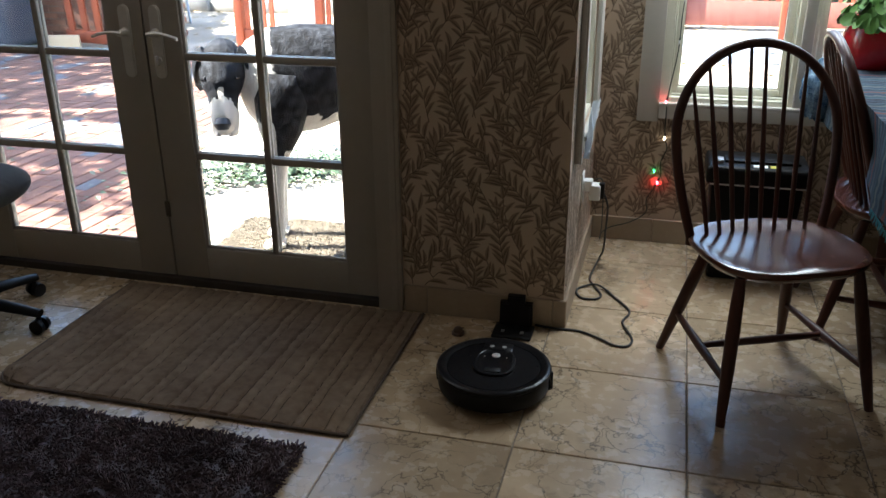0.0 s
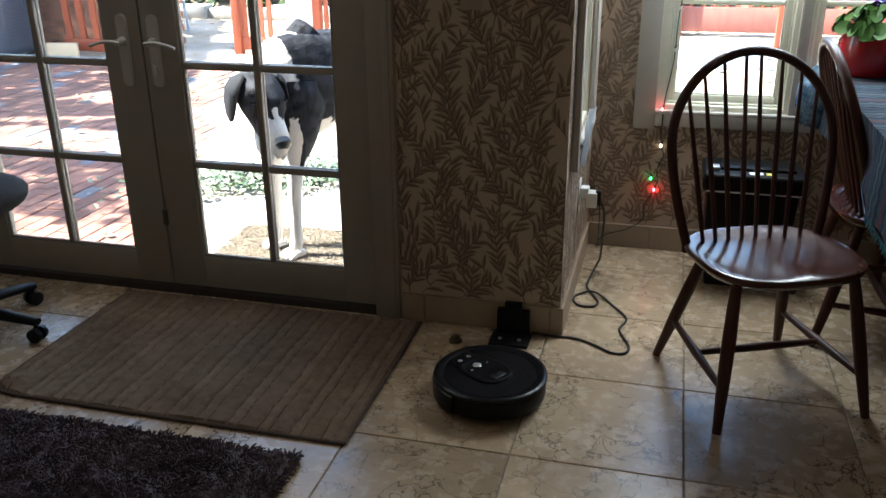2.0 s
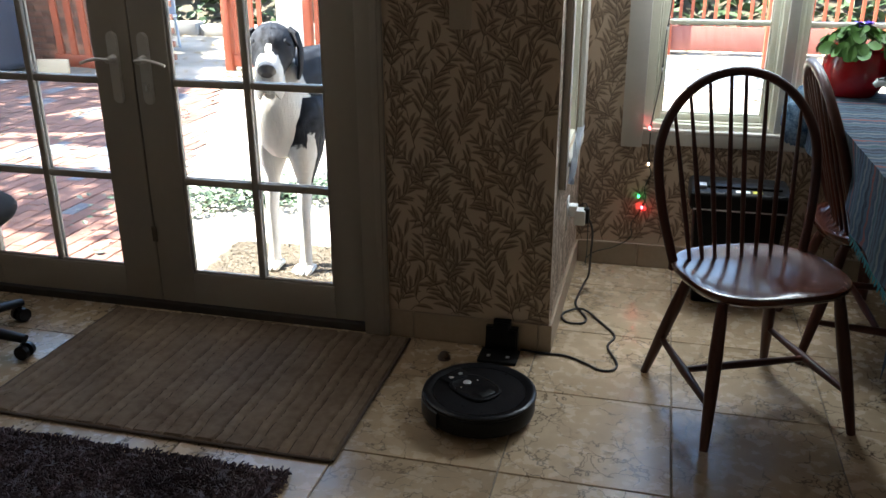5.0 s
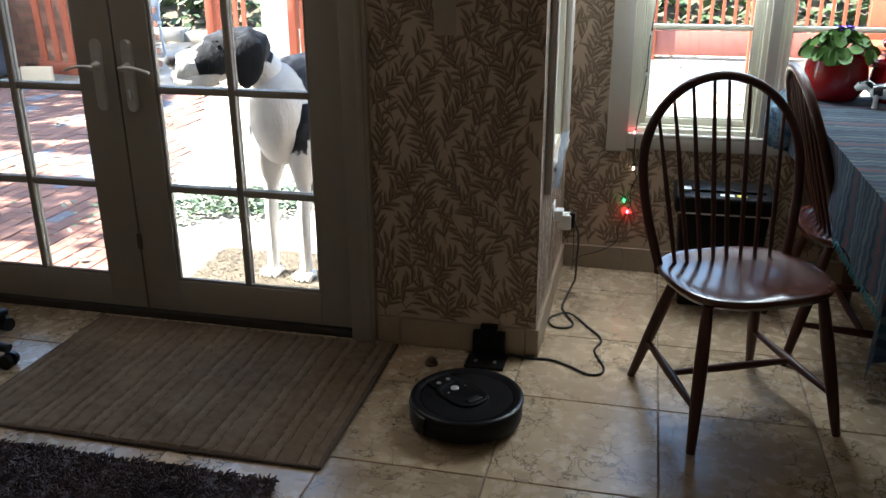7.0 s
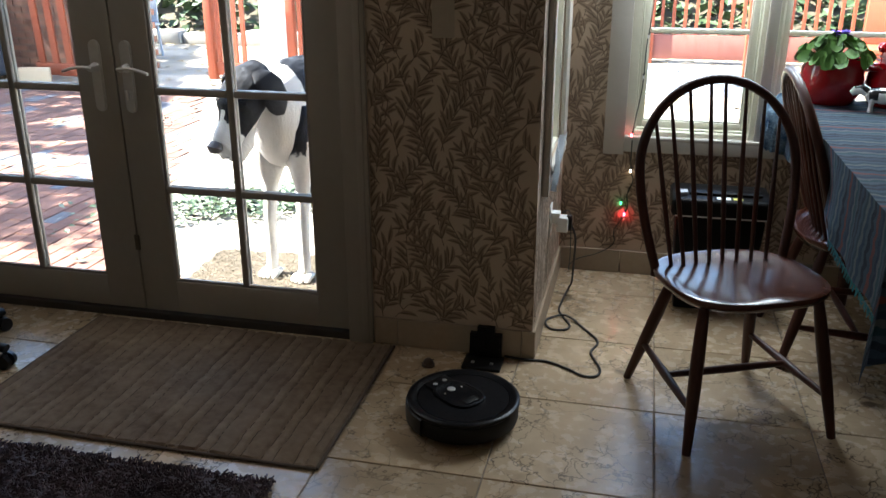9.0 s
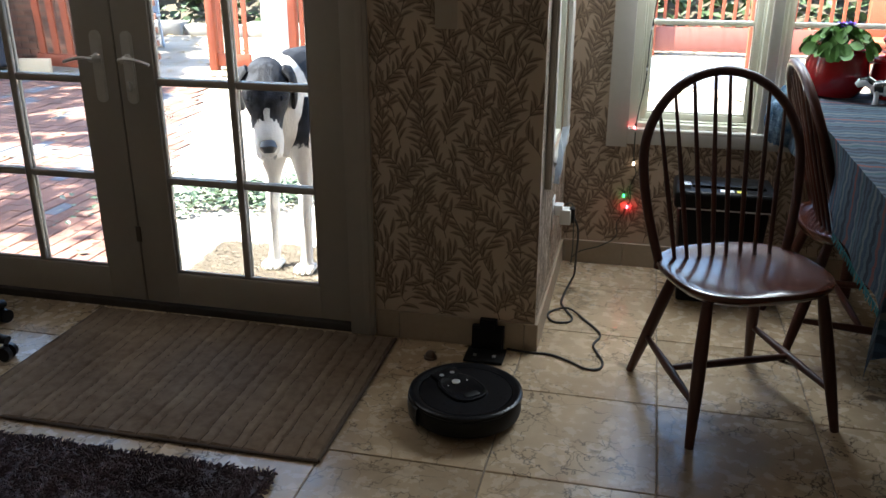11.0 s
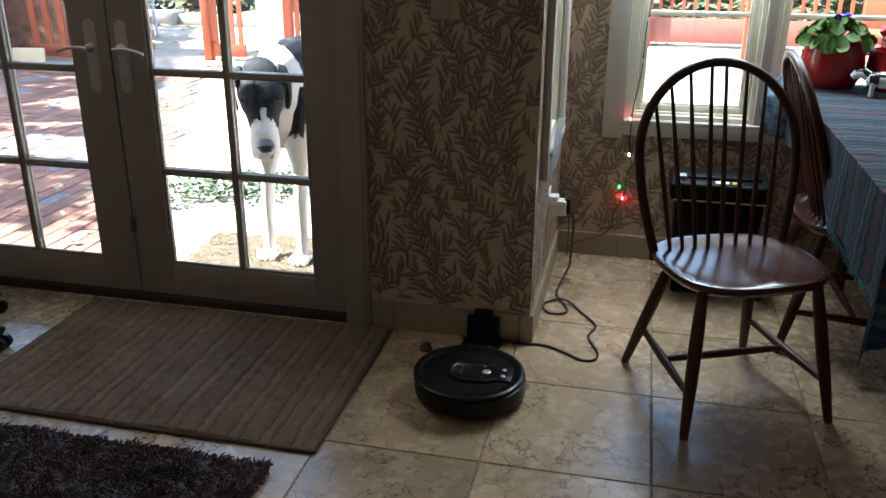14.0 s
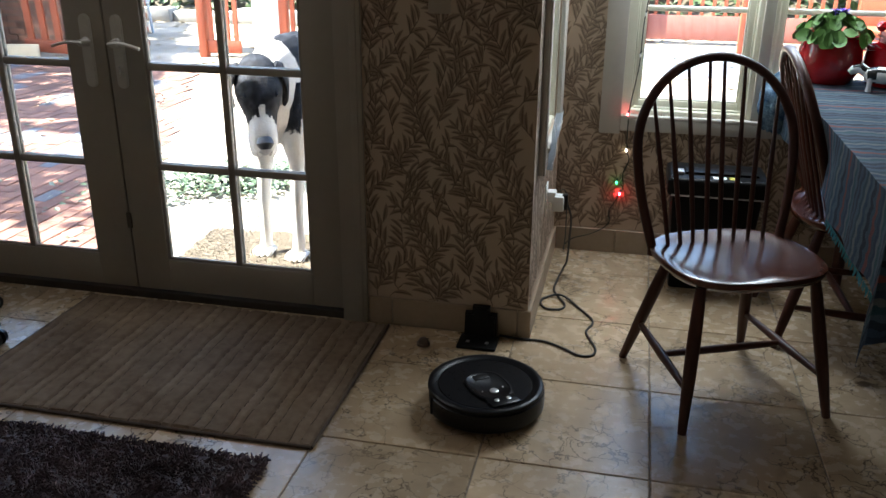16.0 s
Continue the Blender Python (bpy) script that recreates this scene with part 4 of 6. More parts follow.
# blue cloth bundle on the sill behind the chair
b = bmesh.new()
bmesh.ops.create_icosphere(b, subdivisions=4, radius=1)
for v in b.verts:
    k = 1 + 0.16 * noise.noise(v.co * 2.2) + 0.06 * math.sin(v.co.x * 16 + 4 * noise.noise(v.co * 3))
    v.co = Vector((v.co.x * 0.075 * k, v.co.y * 0.035 * k, v.co.z * 0.115 * k))
bt = thing("fringed_cloth", pose(0.43, 1.112, 0.70), "pale blue crocheted cloth hanging beside the window", "cloth")
part("cloth", b, BLUE_CLOTH, bt)


# ---- rugs ----
def flat_rug():
    r = thing("door_rug", pose(0, 0, 0), "brown ribbed rug in front of the french doors", "rug")
    b = bmesh.new()
    x0, x1, y0, y1 = -2.095, -0.915, -0.530, 0.243
    nx, ny = 300, 96
    rows = []
    rnd = random.Random(4)
    grooves = []
    g = x0 + 0.03
    while g < x1 - 0.02:
        grooves += [g, g + 0.034]
        g += 0.098
    xs = sorted([x0 + (x1 - x0) * i / nx for i in range(nx + 1) if min(abs(x0 + (x1 - x0) * i / nx - q) for q in grooves) > 0.0035] + [q + e for q in grooves for e in (-0.0014, 0.0014)])
    nx = len(xs) - 1
    for j in range(ny + 1):
        row = []
        for i in range(nx + 1):
            fx, fy = (xs[i] - x0) / (x1 - x0), j / ny
            wob = 0.006 * noise.noise(Vector((fx * 9, fy * 9, 0)))
            x, y = x0 + (x1 - x0) * fx, y0 + (y1 - y0) * fy
            ex = min(fx, 1 - fx) * (x1 - x0)
            ey = min(fy, 1 - fy) * (y1 - y0)
            z = 0.0125 + 0.0016 * noise.noise(Vector((x * 30, y * 30, 1))) + 0.006 * noise.noise(Vector((x * 3.4, y * 3.4, 5))) + 0.012 * math.exp(-(((x - x1 + 0.07) / 0.05) ** 2 + ((y - y0 - 0.10) / 0.035) ** 2)) + 0.022 * math.exp(-(((x - x0 - 0.05) / 0.045) ** 2 + ((y - y0 - 0.05) / 0.045) ** 2))
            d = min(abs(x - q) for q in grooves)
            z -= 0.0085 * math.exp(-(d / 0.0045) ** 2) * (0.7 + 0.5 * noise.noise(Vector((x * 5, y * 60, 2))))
            edge = min(ex, ey)
            z *= min(1, 0.25 + edge / 0.010)
            x, y = x + wob, y + wob
            R = 0.085
            if x < x0 + R and y < y0 + R:      # rounded, worn corner
                v = Vector((x - x0 - R, y - y0 - R))
                k = max(abs(v.x), abs(v.y)) / max(v.length, 1e-6)
                x, y = x0 + R + v.x * k, y0 + R + v.y * k
            row.append(b.verts.new((x, y, max(0.001, z))))
        rows.append(row)
    for r0, r1 in zip(rows, rows[1:]):
        for i in range(nx):
            f = b.faces.new((r0[i], r0[i + 1], r1[i + 1], r1[i]))
            q = f.calc_center_median()
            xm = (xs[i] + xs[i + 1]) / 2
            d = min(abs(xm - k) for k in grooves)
            # groove bottoms take the dark colour, since light along them shades little
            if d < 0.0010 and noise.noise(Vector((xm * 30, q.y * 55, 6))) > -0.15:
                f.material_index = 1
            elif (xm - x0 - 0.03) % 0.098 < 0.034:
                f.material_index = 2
    part("rug_field", b, [RUG_BROWN, RUG_GROOVE_SHADE, RUG_RIB], r, smooth=True)
    b = bmesh.new()
    tube([(x0 - 0.001, y0 + 0.09, 0.006), (x0 + 0.006, y0 + 0.05, 0.006), (x0 + 0.026, y0 + 0.024, 0.006), (x0 + 0.05, y0 + 0.006, 0.006), (x0 + 0.10, y0 - 0.001, 0.006), (x0 + 0.6, y0 - 0.004, 0.006), (x1 - 0.25, y0 - 0.003, 0.006), (x1, y0 - 0.001, 0.006)], 0.005, 8, bm=b)
    tube([(x1 + 0.002, y0, 0.006), (x1 + 0.004, y0 + 0.4, 0.006), (x1 + 0.002, y1, 0.006)], 0.005, 8, bm=b)
    tube([(x0 - 0.001, y0 + 0.10, 0.006), (x0 - 0.002, y0 + 0.4, 0.006), (x0 - 0.001, y1, 0.006)], 0.005, 8, bm=b)
    part("binding", b, surface("rug_binding", (0.06, 0.04, 0.028), (0.09, 0.065, 0.045), 60, 0.9, bump=0.6, bump_scale=300), r, "dark bound edge")
    return r


def shag_rug():
    r = thing("shag_rug", pose(0, 0, 0), "dark grey-purple shag rug on the tiles", "rug")
    x0, x1, y0, y1 = -2.25, -1.0, -1.62, -0.612
    part("backing", box(x0 + 0.02, x1 - 0.02, y0 + 0.02, y1 - 0.02, 0, 0.010, 0.003), SHAG, r)
    rnd = random.Random(8)
    verts, faces = [], []
    step = 0.0058
    ny, nx = int((y1 - y0) / step), int((x1 - x0) / step)
    for j in range(ny):
        for i in range(nx):
            x = x0 + (i + rnd.random()) * step
            y = y0 + (j + rnd.random()) * step
            if y < -1.25 and rnd.random() < 0.6:
                continue
            lean = 2.5 * noise.noise(Vector((x * 13, y * 13, 0))) * math.pi + rnd.gauss(0, 0.7)
            ln = rnd.uniform(0.015, 0.026) * (1.05 + 0.6 * noise.noise(Vector((x * 14, y * 14, 3))))
            edge = min(x - x0, x1 - x, y1 - y)
            if edge < 0.03:
                lean = (math.pi if x - x0 == edge else 0.0 if x1 - x == edge else math.pi / 2) + rnd.gauss(0, 0.95)
            tilt = rnd.uniform(0.5, 1.15)
            dx, dy = math.cos(lean) * math.sin(tilt), math.sin(lean) * math.sin(tilt)
            dz = math.cos(tilt)
            w = 0.0024
            px, py = -math.sin(lean) * w, math.cos(lean) * w
            k = len(verts)
            for t, s, sag in ((0.0, 1.0, 0), (0.55, 1.15, 0.002), (1.0, 0.85, 0.009)):
                cx, cy, cz = x + dx * ln * t, y + dy * ln * t, 0.006 + max(0, dz * ln * t - sag)
                verts += [(cx - px * s, cy - py * s, cz), (cx + px * s, cy + py * s, cz), (cx, cy, cz + 0.0034 * s)]
            for q in (0, 3):
                for u in range(3):
                    v = (u + 1) % 3
                    faces.append((k + q + u, k + q + v, k + q + 3 + v, k + q + 3 + u))
            faces.append((k + 6, k + 7, k + 8))
    me = bpy.data.meshes.new("shag_surface")
    me.from_pydata(verts, [], faces)
    me.materials.append(SHAG_TUFT)
    ob = new("shag_surface", me)
    ob.parent = r
    tagged(ob, "long shaggy pile", kind="stuff")
    return r


def island_tint(m, amount):
    n, l = m.node_tree.nodes, m.node_tree.links
    base = n["Principled BSDF"].inputs["Base Color"]
    old = base.links[0].from_socket
    geo = n.new("ShaderNodeNewGeometry")
    mr = n.new("ShaderNodeMapRange")
    mr.inputs["To Min"].default_value, mr.inputs["To Max"].default_value = 1 - amount, 1 + amount
    l.new(geo.outputs["Random Per Island"], mr.inputs["Value"])
    hs = n.new("ShaderNodeHueSaturation")
    l.new(mr.outputs[0], hs.inputs["Value"])
    l.new(old, hs.inputs["Color"])
    l.new(hs.outputs[0], base)
    return m


SHAG_TUFT = island_tint(surface("shag_tufts", (0.030, 0.020, 0.023), (0.115, 0.080, 0.088), 5, 0.7, fine=0.3, spec=0.3, contrast=0.16), 0.45)
flat_rug()
shag_rug()

# ---- office chair ----
oc = thing("office_chair", pose(-2.454, -0.224, 0), "black office chair on a five-armed caster base", "office chair")
b = bmesh.new()
bmesh.ops.create_icosphere(b, subdivisions=4, radius=1)
for v in b.verts:
    x, y, z = v.co
    s = 0.262
    v.co = Vector((s * math.copysign(abs(x) ** 0.7, x), s * math.copysign(abs(y) ** 0.7, y), 0.500 + 0.068 * z * (1.0 if z > 0 else 1.2)))
part("seat", b, FABRIC_SEAT, oc, "padded black fabric seat")
part("gas_column", tube([(0, 0, 0.10), (0, 0, 0.22), (0, 0, 0.221), (0, 0, 0.43)], [0.028, 0.028, 0.016, 0.016], 18), BLACK_MATT, oc)
part("hub", lathe([(0, 0.06), (0.045, 0.065), (0.05, 0.09), (0.04, 0.115), (0, 0.12)], 24), BLACK_MATT, oc)
for k in range(5):
    a = radians(5 + 72 * k)
    d = Vector((math.cos(a), math.sin(a), 0))
    part("arm", tube([d * 0.03 + Vector((0, 0, 0.092)), d * 0.15 + Vector((0, 0, 0.092)), d * 0.24 + Vector((0, 0, 0.080)), d * 0.295 + Vector((0, 0, 0.072))], [(0.026, 0.020), (0.026, 0.019), (0.022, 0.016), (0.020, 0.014)], 12), BLACK_MATT, oc)
    c = d * 0.285
    s = Vector((-d.y, d.x, 0))
    bb = tube([c + Vector((0, 0, 0.035)), c + Vector((0, 0, 0.066))], 0.008, 10)
    for q in (-1, 1):
        tube([c + s * (q * 0.009) + Vector((0, 0, 0.027)), c + s * (q * 0.026) + Vector((0, 0, 0.027))], [0.027, 0.025], 18, bm=bb)
    part("caster", bb, BLACK_GLOSS, oc)

# ---- outdoors ----
GZ = -0.12
BRICK_RED = surface("paving_brick", (0.115, 0.046, 0.030), (0.23, 0.105, 0.070), 12, 0.85, bump=0.4, bump_scale=60, vary=0.35)
BRICK_GREY = surface("paving_brick_grey", (0.065, 0.064, 0.072), (0.125, 0.124, 0.136), 12, 0.8, bump=0.4, bump_scale=60, vary=0.25)
SAND = surface("paving_sand", (0.30, 0.26, 0.21), (0.44, 0.39, 0.32), 3, 0.95, bump=0.6, bump_scale=40)
EARTH = surface("leafy_earth", (0.16, 0.13, 0.09), (0.42, 0.36, 0.28), 1.2, 0.95, bump=0.8, bump_scale=25)
RED_WOOD = surface("red_stained_wood", (0.24, 0.045, 0.018), (0.37, 0.085, 0.034), 8, 0.6, bump=0.3, bump_scale=50, stretch=(1, 1, 0.2))
MAT_COIR = surface("coir_mat", (0.05, 0.038, 0.026), (0.17, 0.135, 0.095), 25, 0.95, bump=1.0, bump_scale=180, fine=0.6)
SUNLIT_GAP_WHITE = surface("sunlit_gap_white", (0.66, 0.64, 0.60), (0.76, 0.74, 0.70), 4, 0.85, bump=0.2)
IVY = surface("ivy_leaf", (0.030, 0.055, 0.024), (0.075, 0.115, 0.055), 20, 0.55)
DRY = surface("dry_leaf", (0.20, 0.13, 0.06), (0.40, 0.30, 0.16), 20, 0.8)
HEDGE = surface("hedge_leaf", (0.022, 0.04, 0.014), (0.06, 0.10, 0.035), 10, 0.6)
NAVY = surface("grill_cover", (0.03, 0.04, 0.06), (0.06, 0.075, 0.10), 5, 0.35, bump=0.2, bump_scale=20)

b = bmesh.new()
bmesh.ops.create_grid(b, x_segments=2, y_segments=2, size=900)
bmesh.ops.translate(b, vec=(0, 0, GZ - 0.012), verts=b.verts)
structure("ground", b, EARTH, "pale dusty garden ground with leaf litter", "ground")
structure("paving_bed", box(-9.5, 3.5, WY + TH + 0.05, 4.6, GZ - 0.011, GZ - 0.007), SAND, "sanded bed of the brick patio", "patio")
structure("step", box(DX0 - 0.1, DX1 + 0.1, WY + TH + 0.0205, WY + TH + 0.18, GZ - 0.01, -0.03, 0.01), surface("concrete", (0.35, 0.33, 0.30), (0.48, 0.46, 0.42), 6, 0.9, bump=0.3), "low concrete step outside the doors", "step", True)


def scatter_leaves(name, label, category, material, count, place, size, seed, kind="stuff"):
    """Many small bent leaves in one mesh; place(rnd) gives a point and an upward lean."""
    rnd = random.Random(seed)
    verts, faces = [], []
    for _ in range(count):
        p, lean = place(rnd)
        a, s = rnd.uniform(0, 2 * math.pi), size * rnd.uniform(0.6, 1.35)
        d = Vector((math.cos(a), math.sin(a), rnd.uniform(-lean, lean))).normalized()
        w = Vector((-d.y, d.x, rnd.uniform(-lean, lean) * 0.6)).normalized() * (s * 0.36)
        n = d.cross(w).normalized() * (s * 0.10)
        k = len(verts)
        verts += [tuple(p - d * s * 0.5), tuple(p - w + n), tuple(p + w + n), tuple(p + d * s * 0.5), tuple(p + d * s * 0.1)]
        faces += [(k, k + 4, k + 1), (k, k + 2, k + 4), (k + 1, k + 4, k + 3), (k + 4, k + 2, k + 3)]
    me = bpy.data.meshes.new(name)
    me.from_pydata(verts, [], faces)
    me.materials.append(material)
    return tagged(new(name, me), label, category, kind=kind)


MAT_TUFT = surface("coir_tuft", (0.05, 0.038, 0.025), (0.20, 0.16, 0.115), 12, 0.95, fine=0.6)
# coir mat before the doors
mt = thing("door_mat", pose(-1.62, 1.02, GZ - 0.012, 0, 0, 4), "worn tan coir mat on the patio outside the doors", "mat")
b = bmesh.new()
bmesh.ops.create_grid(b, x_segments=70, y_segments=44, size=0.5)
for v in b.verts:
    e = min(0.5 - abs(v.co.x), 0.5 - abs(v.co.y))
    x, y = v.co.x * 1.05, v.co.y * 0.74
    v.co = Vector((x + 0.012 * noise.noise(Vector((y * 9, x * 2, 0))), y + 0.012 * noise.noise(Vector((x * 9, y * 2, 4))), 0.016 + 0.012 * noise.noise(Vector((x * 38, y * 38, 0))) if e > 0.008 else 0.001))
part("backing", b, MAT_COIR, mt)
fibre = scatter_leaves("fibre", "tan coir tufts", "", MAT_TUFT, 15000, lambda r: (Vector((r.uniform(-0.52, 0.52), r.uniform(-0.36, 0.36), 0.022 + r.uniform(-0.004, 0.006))), 0.9), 0.009, 20)
fibre.parent = mt

# low ground cover and fallen leaves
def cover(rnd):
    x = -2.35 + rnd.gauss(0, 0.30)
    y = 2.10 + rnd.gauss(0, 0.17) + (x + 2.3) * 0.45
    return Vector((x, y, GZ + abs(rnd.gauss(0.03, 0.035)))), 0.6


scatter_leaves("ground_cover", "low variegated green ground cover beside the patio", "plants", IVY, 1500, cover, 0.038, 21)
scatter_leaves("ground_cover", "pale edged ground cover leaves beside the patio", "plants", surface("variegated_leaf", (0.13, 0.17, 0.10), (0.33, 0.37, 0.27), 20, 0.5), 800, cover, 0.036, 22)
def slate_spot(rnd):
    return Vector((-1.95 + rnd.gauss(0, 0.22), 2.62 + rnd.gauss(0, 0.12), GZ + abs(rnd.gauss(0.012, 0.015)))), 0.3


scatter_leaves("slate_chippings", "dark blue-grey slate chippings by the plants", "stones", surface("slate", (0.06, 0.075, 0.08), (0.15, 0.17, 0.18), 20, 0.7), 900, slate_spot, 0.032, 23)
scatter_leaves("fallen_leaves", "dry leaves and green sprigs fallen on the bricks", "leaves", DRY, 170, lambda r: (Vector((r.uniform(-6.5, -1.2), r.uniform(0.8, 5.8), GZ + 0.006)), 0.25), 0.05, 24)
scatter_leaves("fallen_leaves", "green leaves fallen on the bricks", "leaves", IVY, 90, lambda r: (Vector((r.uniform(-5.5, -2.4), r.uniform(0.8, 4.5), GZ + 0.006)), 0.25), 0.045, 25)
scatter_leaves("leaf_litter", "brown leaf litter on the sunlit ground", "leaves", DRY, 1500, lambda r: (Vector((r.uniform(-9, 4), r.uniform(5.8, 11.5), GZ - 0.006)), 0.25), 0.09, 26)

# planted bank behind, with its stone edging
def bank(rnd):
    y = rnd.uniform(9.9, 13.2)
    return Vector((rnd.uniform(-17, 9), y, GZ + max(0.02, (y - 9.8) * 0.75 + rnd.gauss(0, 0.22)))), 0.9


scatter_leaves("hedge_bank", "dark shrubby bank behind the garden", "shrubs", HEDGE, 16000, bank, 0.20, 27)
b = bmesh.new()
bmesh.ops.create_grid(b, x_segments=40, y_segments=8, size=0.5)
for v in b.verts:
    y = v.co.y + 0.5
    v.co = Vector((-4 + v.co.x * 26, 9.8 + y * 3.6, GZ - 0.05 + y * 2.4 + 0.15 * noise.noise(Vector((v.co.x * 30, y * 5, 0)))))
structure("earth_bank", b, surface("bank_soil", (0.05, 0.04, 0.025), (0.11, 0.09, 0.06), 1, 0.95, bump=0.5), "dark sloping earth bank", "bank", True)
rnd = random.Random(31)
stone_mat = surface("edging_stone", (0.20, 0.19, 0.17), (0.34, 0.32, 0.29), 6, 0.9, bump=0.5, bump_scale=30, vary=0.25)
x = -12.0
while x < 3:
    w = rnd.uniform(0.35, 0.7)
    b = box(-w / 2, w / 2, -0.14, 0.14, 0, rnd.uniform(0.14, 0.24), 0.03, 2)
    for v in b.verts:
        v.co += 0.02 * noise.noise_vector(v.co * 6 + Vector((x, 0, 0)))
    st = part("edging_stone", b, stone_mat, None, "", True, pose(x + w / 2, 9.6 + rnd.uniform(-0.06, 0.06), GZ - 0.02, 0, 0, rnd.uniform(-6, 6)))
    tagged(st, "rough grey edging stone below the planted bank", "stone", "edging stones")
    x += w + 0.02


# red stained gate and railing
def slatted_panel(name, m, w, h, n, label, cat, posts=(-1,), half=0.024):
    g = thing(name, m, label, cat, "red garden fencing")
    part("bottom_rail", box(0, w, -0.02, 0.02, 0.05, 0.19, 0.004), RED_WOOD, g)
    part("top_rail", box(0, w, -0.02, 0.02, h - 0.11, h, 0.004), RED_WOOD, g)
    for i in range(n):
        x = (i + 0.5) * w / n
        part("slat", box(x - half, x + half, -0.016, 0.016, 0.1905, h - 0.1105, 0.003, 1), RED_WOOD, g)
    for q in posts:
        x = -0.047 if q < 0 else w + 0.047
        part("post", box(x - 0.045, x + 0.045, -0.05, 0.05, 0, h + 0.15, 0.006), RED_WOOD, g)
    return g


slatted_panel("garden_gate", pose(-4.82, 6.55, GZ - 0.012), 0.40, 1.45, 4, "red stained slatted wooden garden gate between posts", "gate")
slatted_panel("garden_gate", pose(-3.93, 6.75, GZ - 0.012), 0.55, 1.45, 5, "red stained slatted gate leaf beside a pale block", "gate")
# white block added where bright sunlit ground shows between the gates
structure("pillar", box(-4.36, -4.03, 6.75, 7.0, GZ - 0.02, 2.3, 0.01), SUNLIT_GAP_WHITE, "pale block added in place of the bright sunlit gap", "pillar", True)
slatted_panel("leaning_gate", pose(-6.85, 6.15, GZ - 0.012, 9, 3, 8), 0.48, 1.55, 3, "red slatted gate panel leaning against the brick wall", "gate", (), 0.036)
pk = thing("plank", pose(-6.82, 5.86, GZ - 0.012, 0, 0, 12), "short pale sawn plank lying by the wall", "plank")
part("board", box(-0.05, 0.30, -0.02, 0.02, 0, 0.16, 0.004), CARDBOARD, pk)
gc = thing("grill_cover", pose(-7.75, 5.85, GZ - 0.012), "grill under a smooth blue-grey cover", "grill")
b = box(-0.62, 0.62, -0.35, 0.35, 0.02, 1.15, 0.10, 4)
for v in b.verts:
    v.co += 0.03 * noise.noise_vector(v.co * 3)
part("cover", b, NAVY, gc)
bc = thing("garden_chair", pose(-6.73, 8.0, GZ - 0.012), "pale blue-grey plastic garden chair on the sunlit ground", "chair")
plast = surface("garden_plastic", (0.30, 0.36, 0.44), (0.42, 0.48, 0.56), 10, 0.4)
part("seat", box(-0.24, 0.24, -0.24, 0.24, 0.40, 0.44, 0.015), plast, bc)
part("backrest", box(-0.23, 0.23, 0.20, 0.24, 0.4405, 0.90, 0.018), plast, bc)
for x in (-0.21, 0.21):
    for y in (-0.21, 0.21):
        part("leg", tube([(x, y, 0.40), (x * 1.1, y * 1.1, 0)], [0.02, 0.017], 8), plast, bc)
# low deck with a railing seen through the nook windows
dk2 = thing("deck_railing", pose(-3.0, 9.0, GZ - 0.012), "red stained deck railing with slim balusters and posts", "railing", "red garden fencing")
part("rim_board", box(0, 8, -0.03, 0.03, 0.06, 0.36, 0.006), surface("deck_red", (0.22, 0.07, 0.05), (0.32, 0.11, 0.08), 6, 0.7, bump=0.3), dk2)
part("top_rail", box(0, 8, -0.05, 0.05, 1.25, 1.31, 0.006), RED_WOOD, dk2)
for i in range(56):
    if i % 10 == 1:
        part("post", box(i * 0.14 - 0.05 + 0.0, i * 0.14 + 0.05, -0.085, -0.031, 0, 1.40, 0.006), RED_WOOD, dk2)
    else:
        part("baluster", box(i * 0.14 - 0.02, i * 0.14 + 0.02, -0.018, 0.018, 0.3605, 1.2495, 0.003, 1), RED_WOOD, dk2)
# grey terrace; its dappled shade is noise in the slate colour
structure("slate_terrace", box(-0.6, 1.6, 6.6, 8.8, GZ - 0.0115, GZ - 0.004), surface("dappled_shade_slate", (0.05, 0.06, 0.07), (0.22, 0.25, 0.28), 9, 0.5, bump=0.5, bump_scale=20, contrast=0.12), "blue-grey slate terrace with dappled shade in its colour", "terrace")
rb = thing("red_bench", pose(3.0, 7.2, GZ - 0.012), "red stained board bench in the garden", "bench")
part("seat", box(-0.9, 0.9, -0.25, 0.25, 0.42, 0.47, 0.008), RED_WOOD, rb)
part("backrest", box(-0.9, 0.9, 0.20, 0.25, 0.4705, 1.0, 0.008), RED_WOOD, rb)
for x in (-0.8, 0.8):
    part("leg", box(x - 0.05, x + 0.05, -0.24, 0.24, 0, 0.4195, 0.008), RED_WOOD, rb)

gp = thing("garden_post", pose(1.01, 7.70, GZ - 0.012), "red stained square post standing before the deck", "post", "red garden fencing")
part("shaft", box(-0.042, 0.042, -0.042, 0.042, 0, 2.4, 0.006), RED_WOOD, gp)

# unseen tree added to the side of the patio to cast its shade
tr = thing("unseen_shade_tree", pose(-12.2, 5.0, GZ - 0.012), "unseen tall leafy tree added to shade the brick patio", "tree")
rnd = random.Random(41)
b = tube([(0, 0, 0), (0.05, 0.02, 1.2), (0.1, -0.05, 2.6), (0.4, -0.1, 4.2)], [0.26, 0.20, 0.17, 0.12], 14)
limbs = []
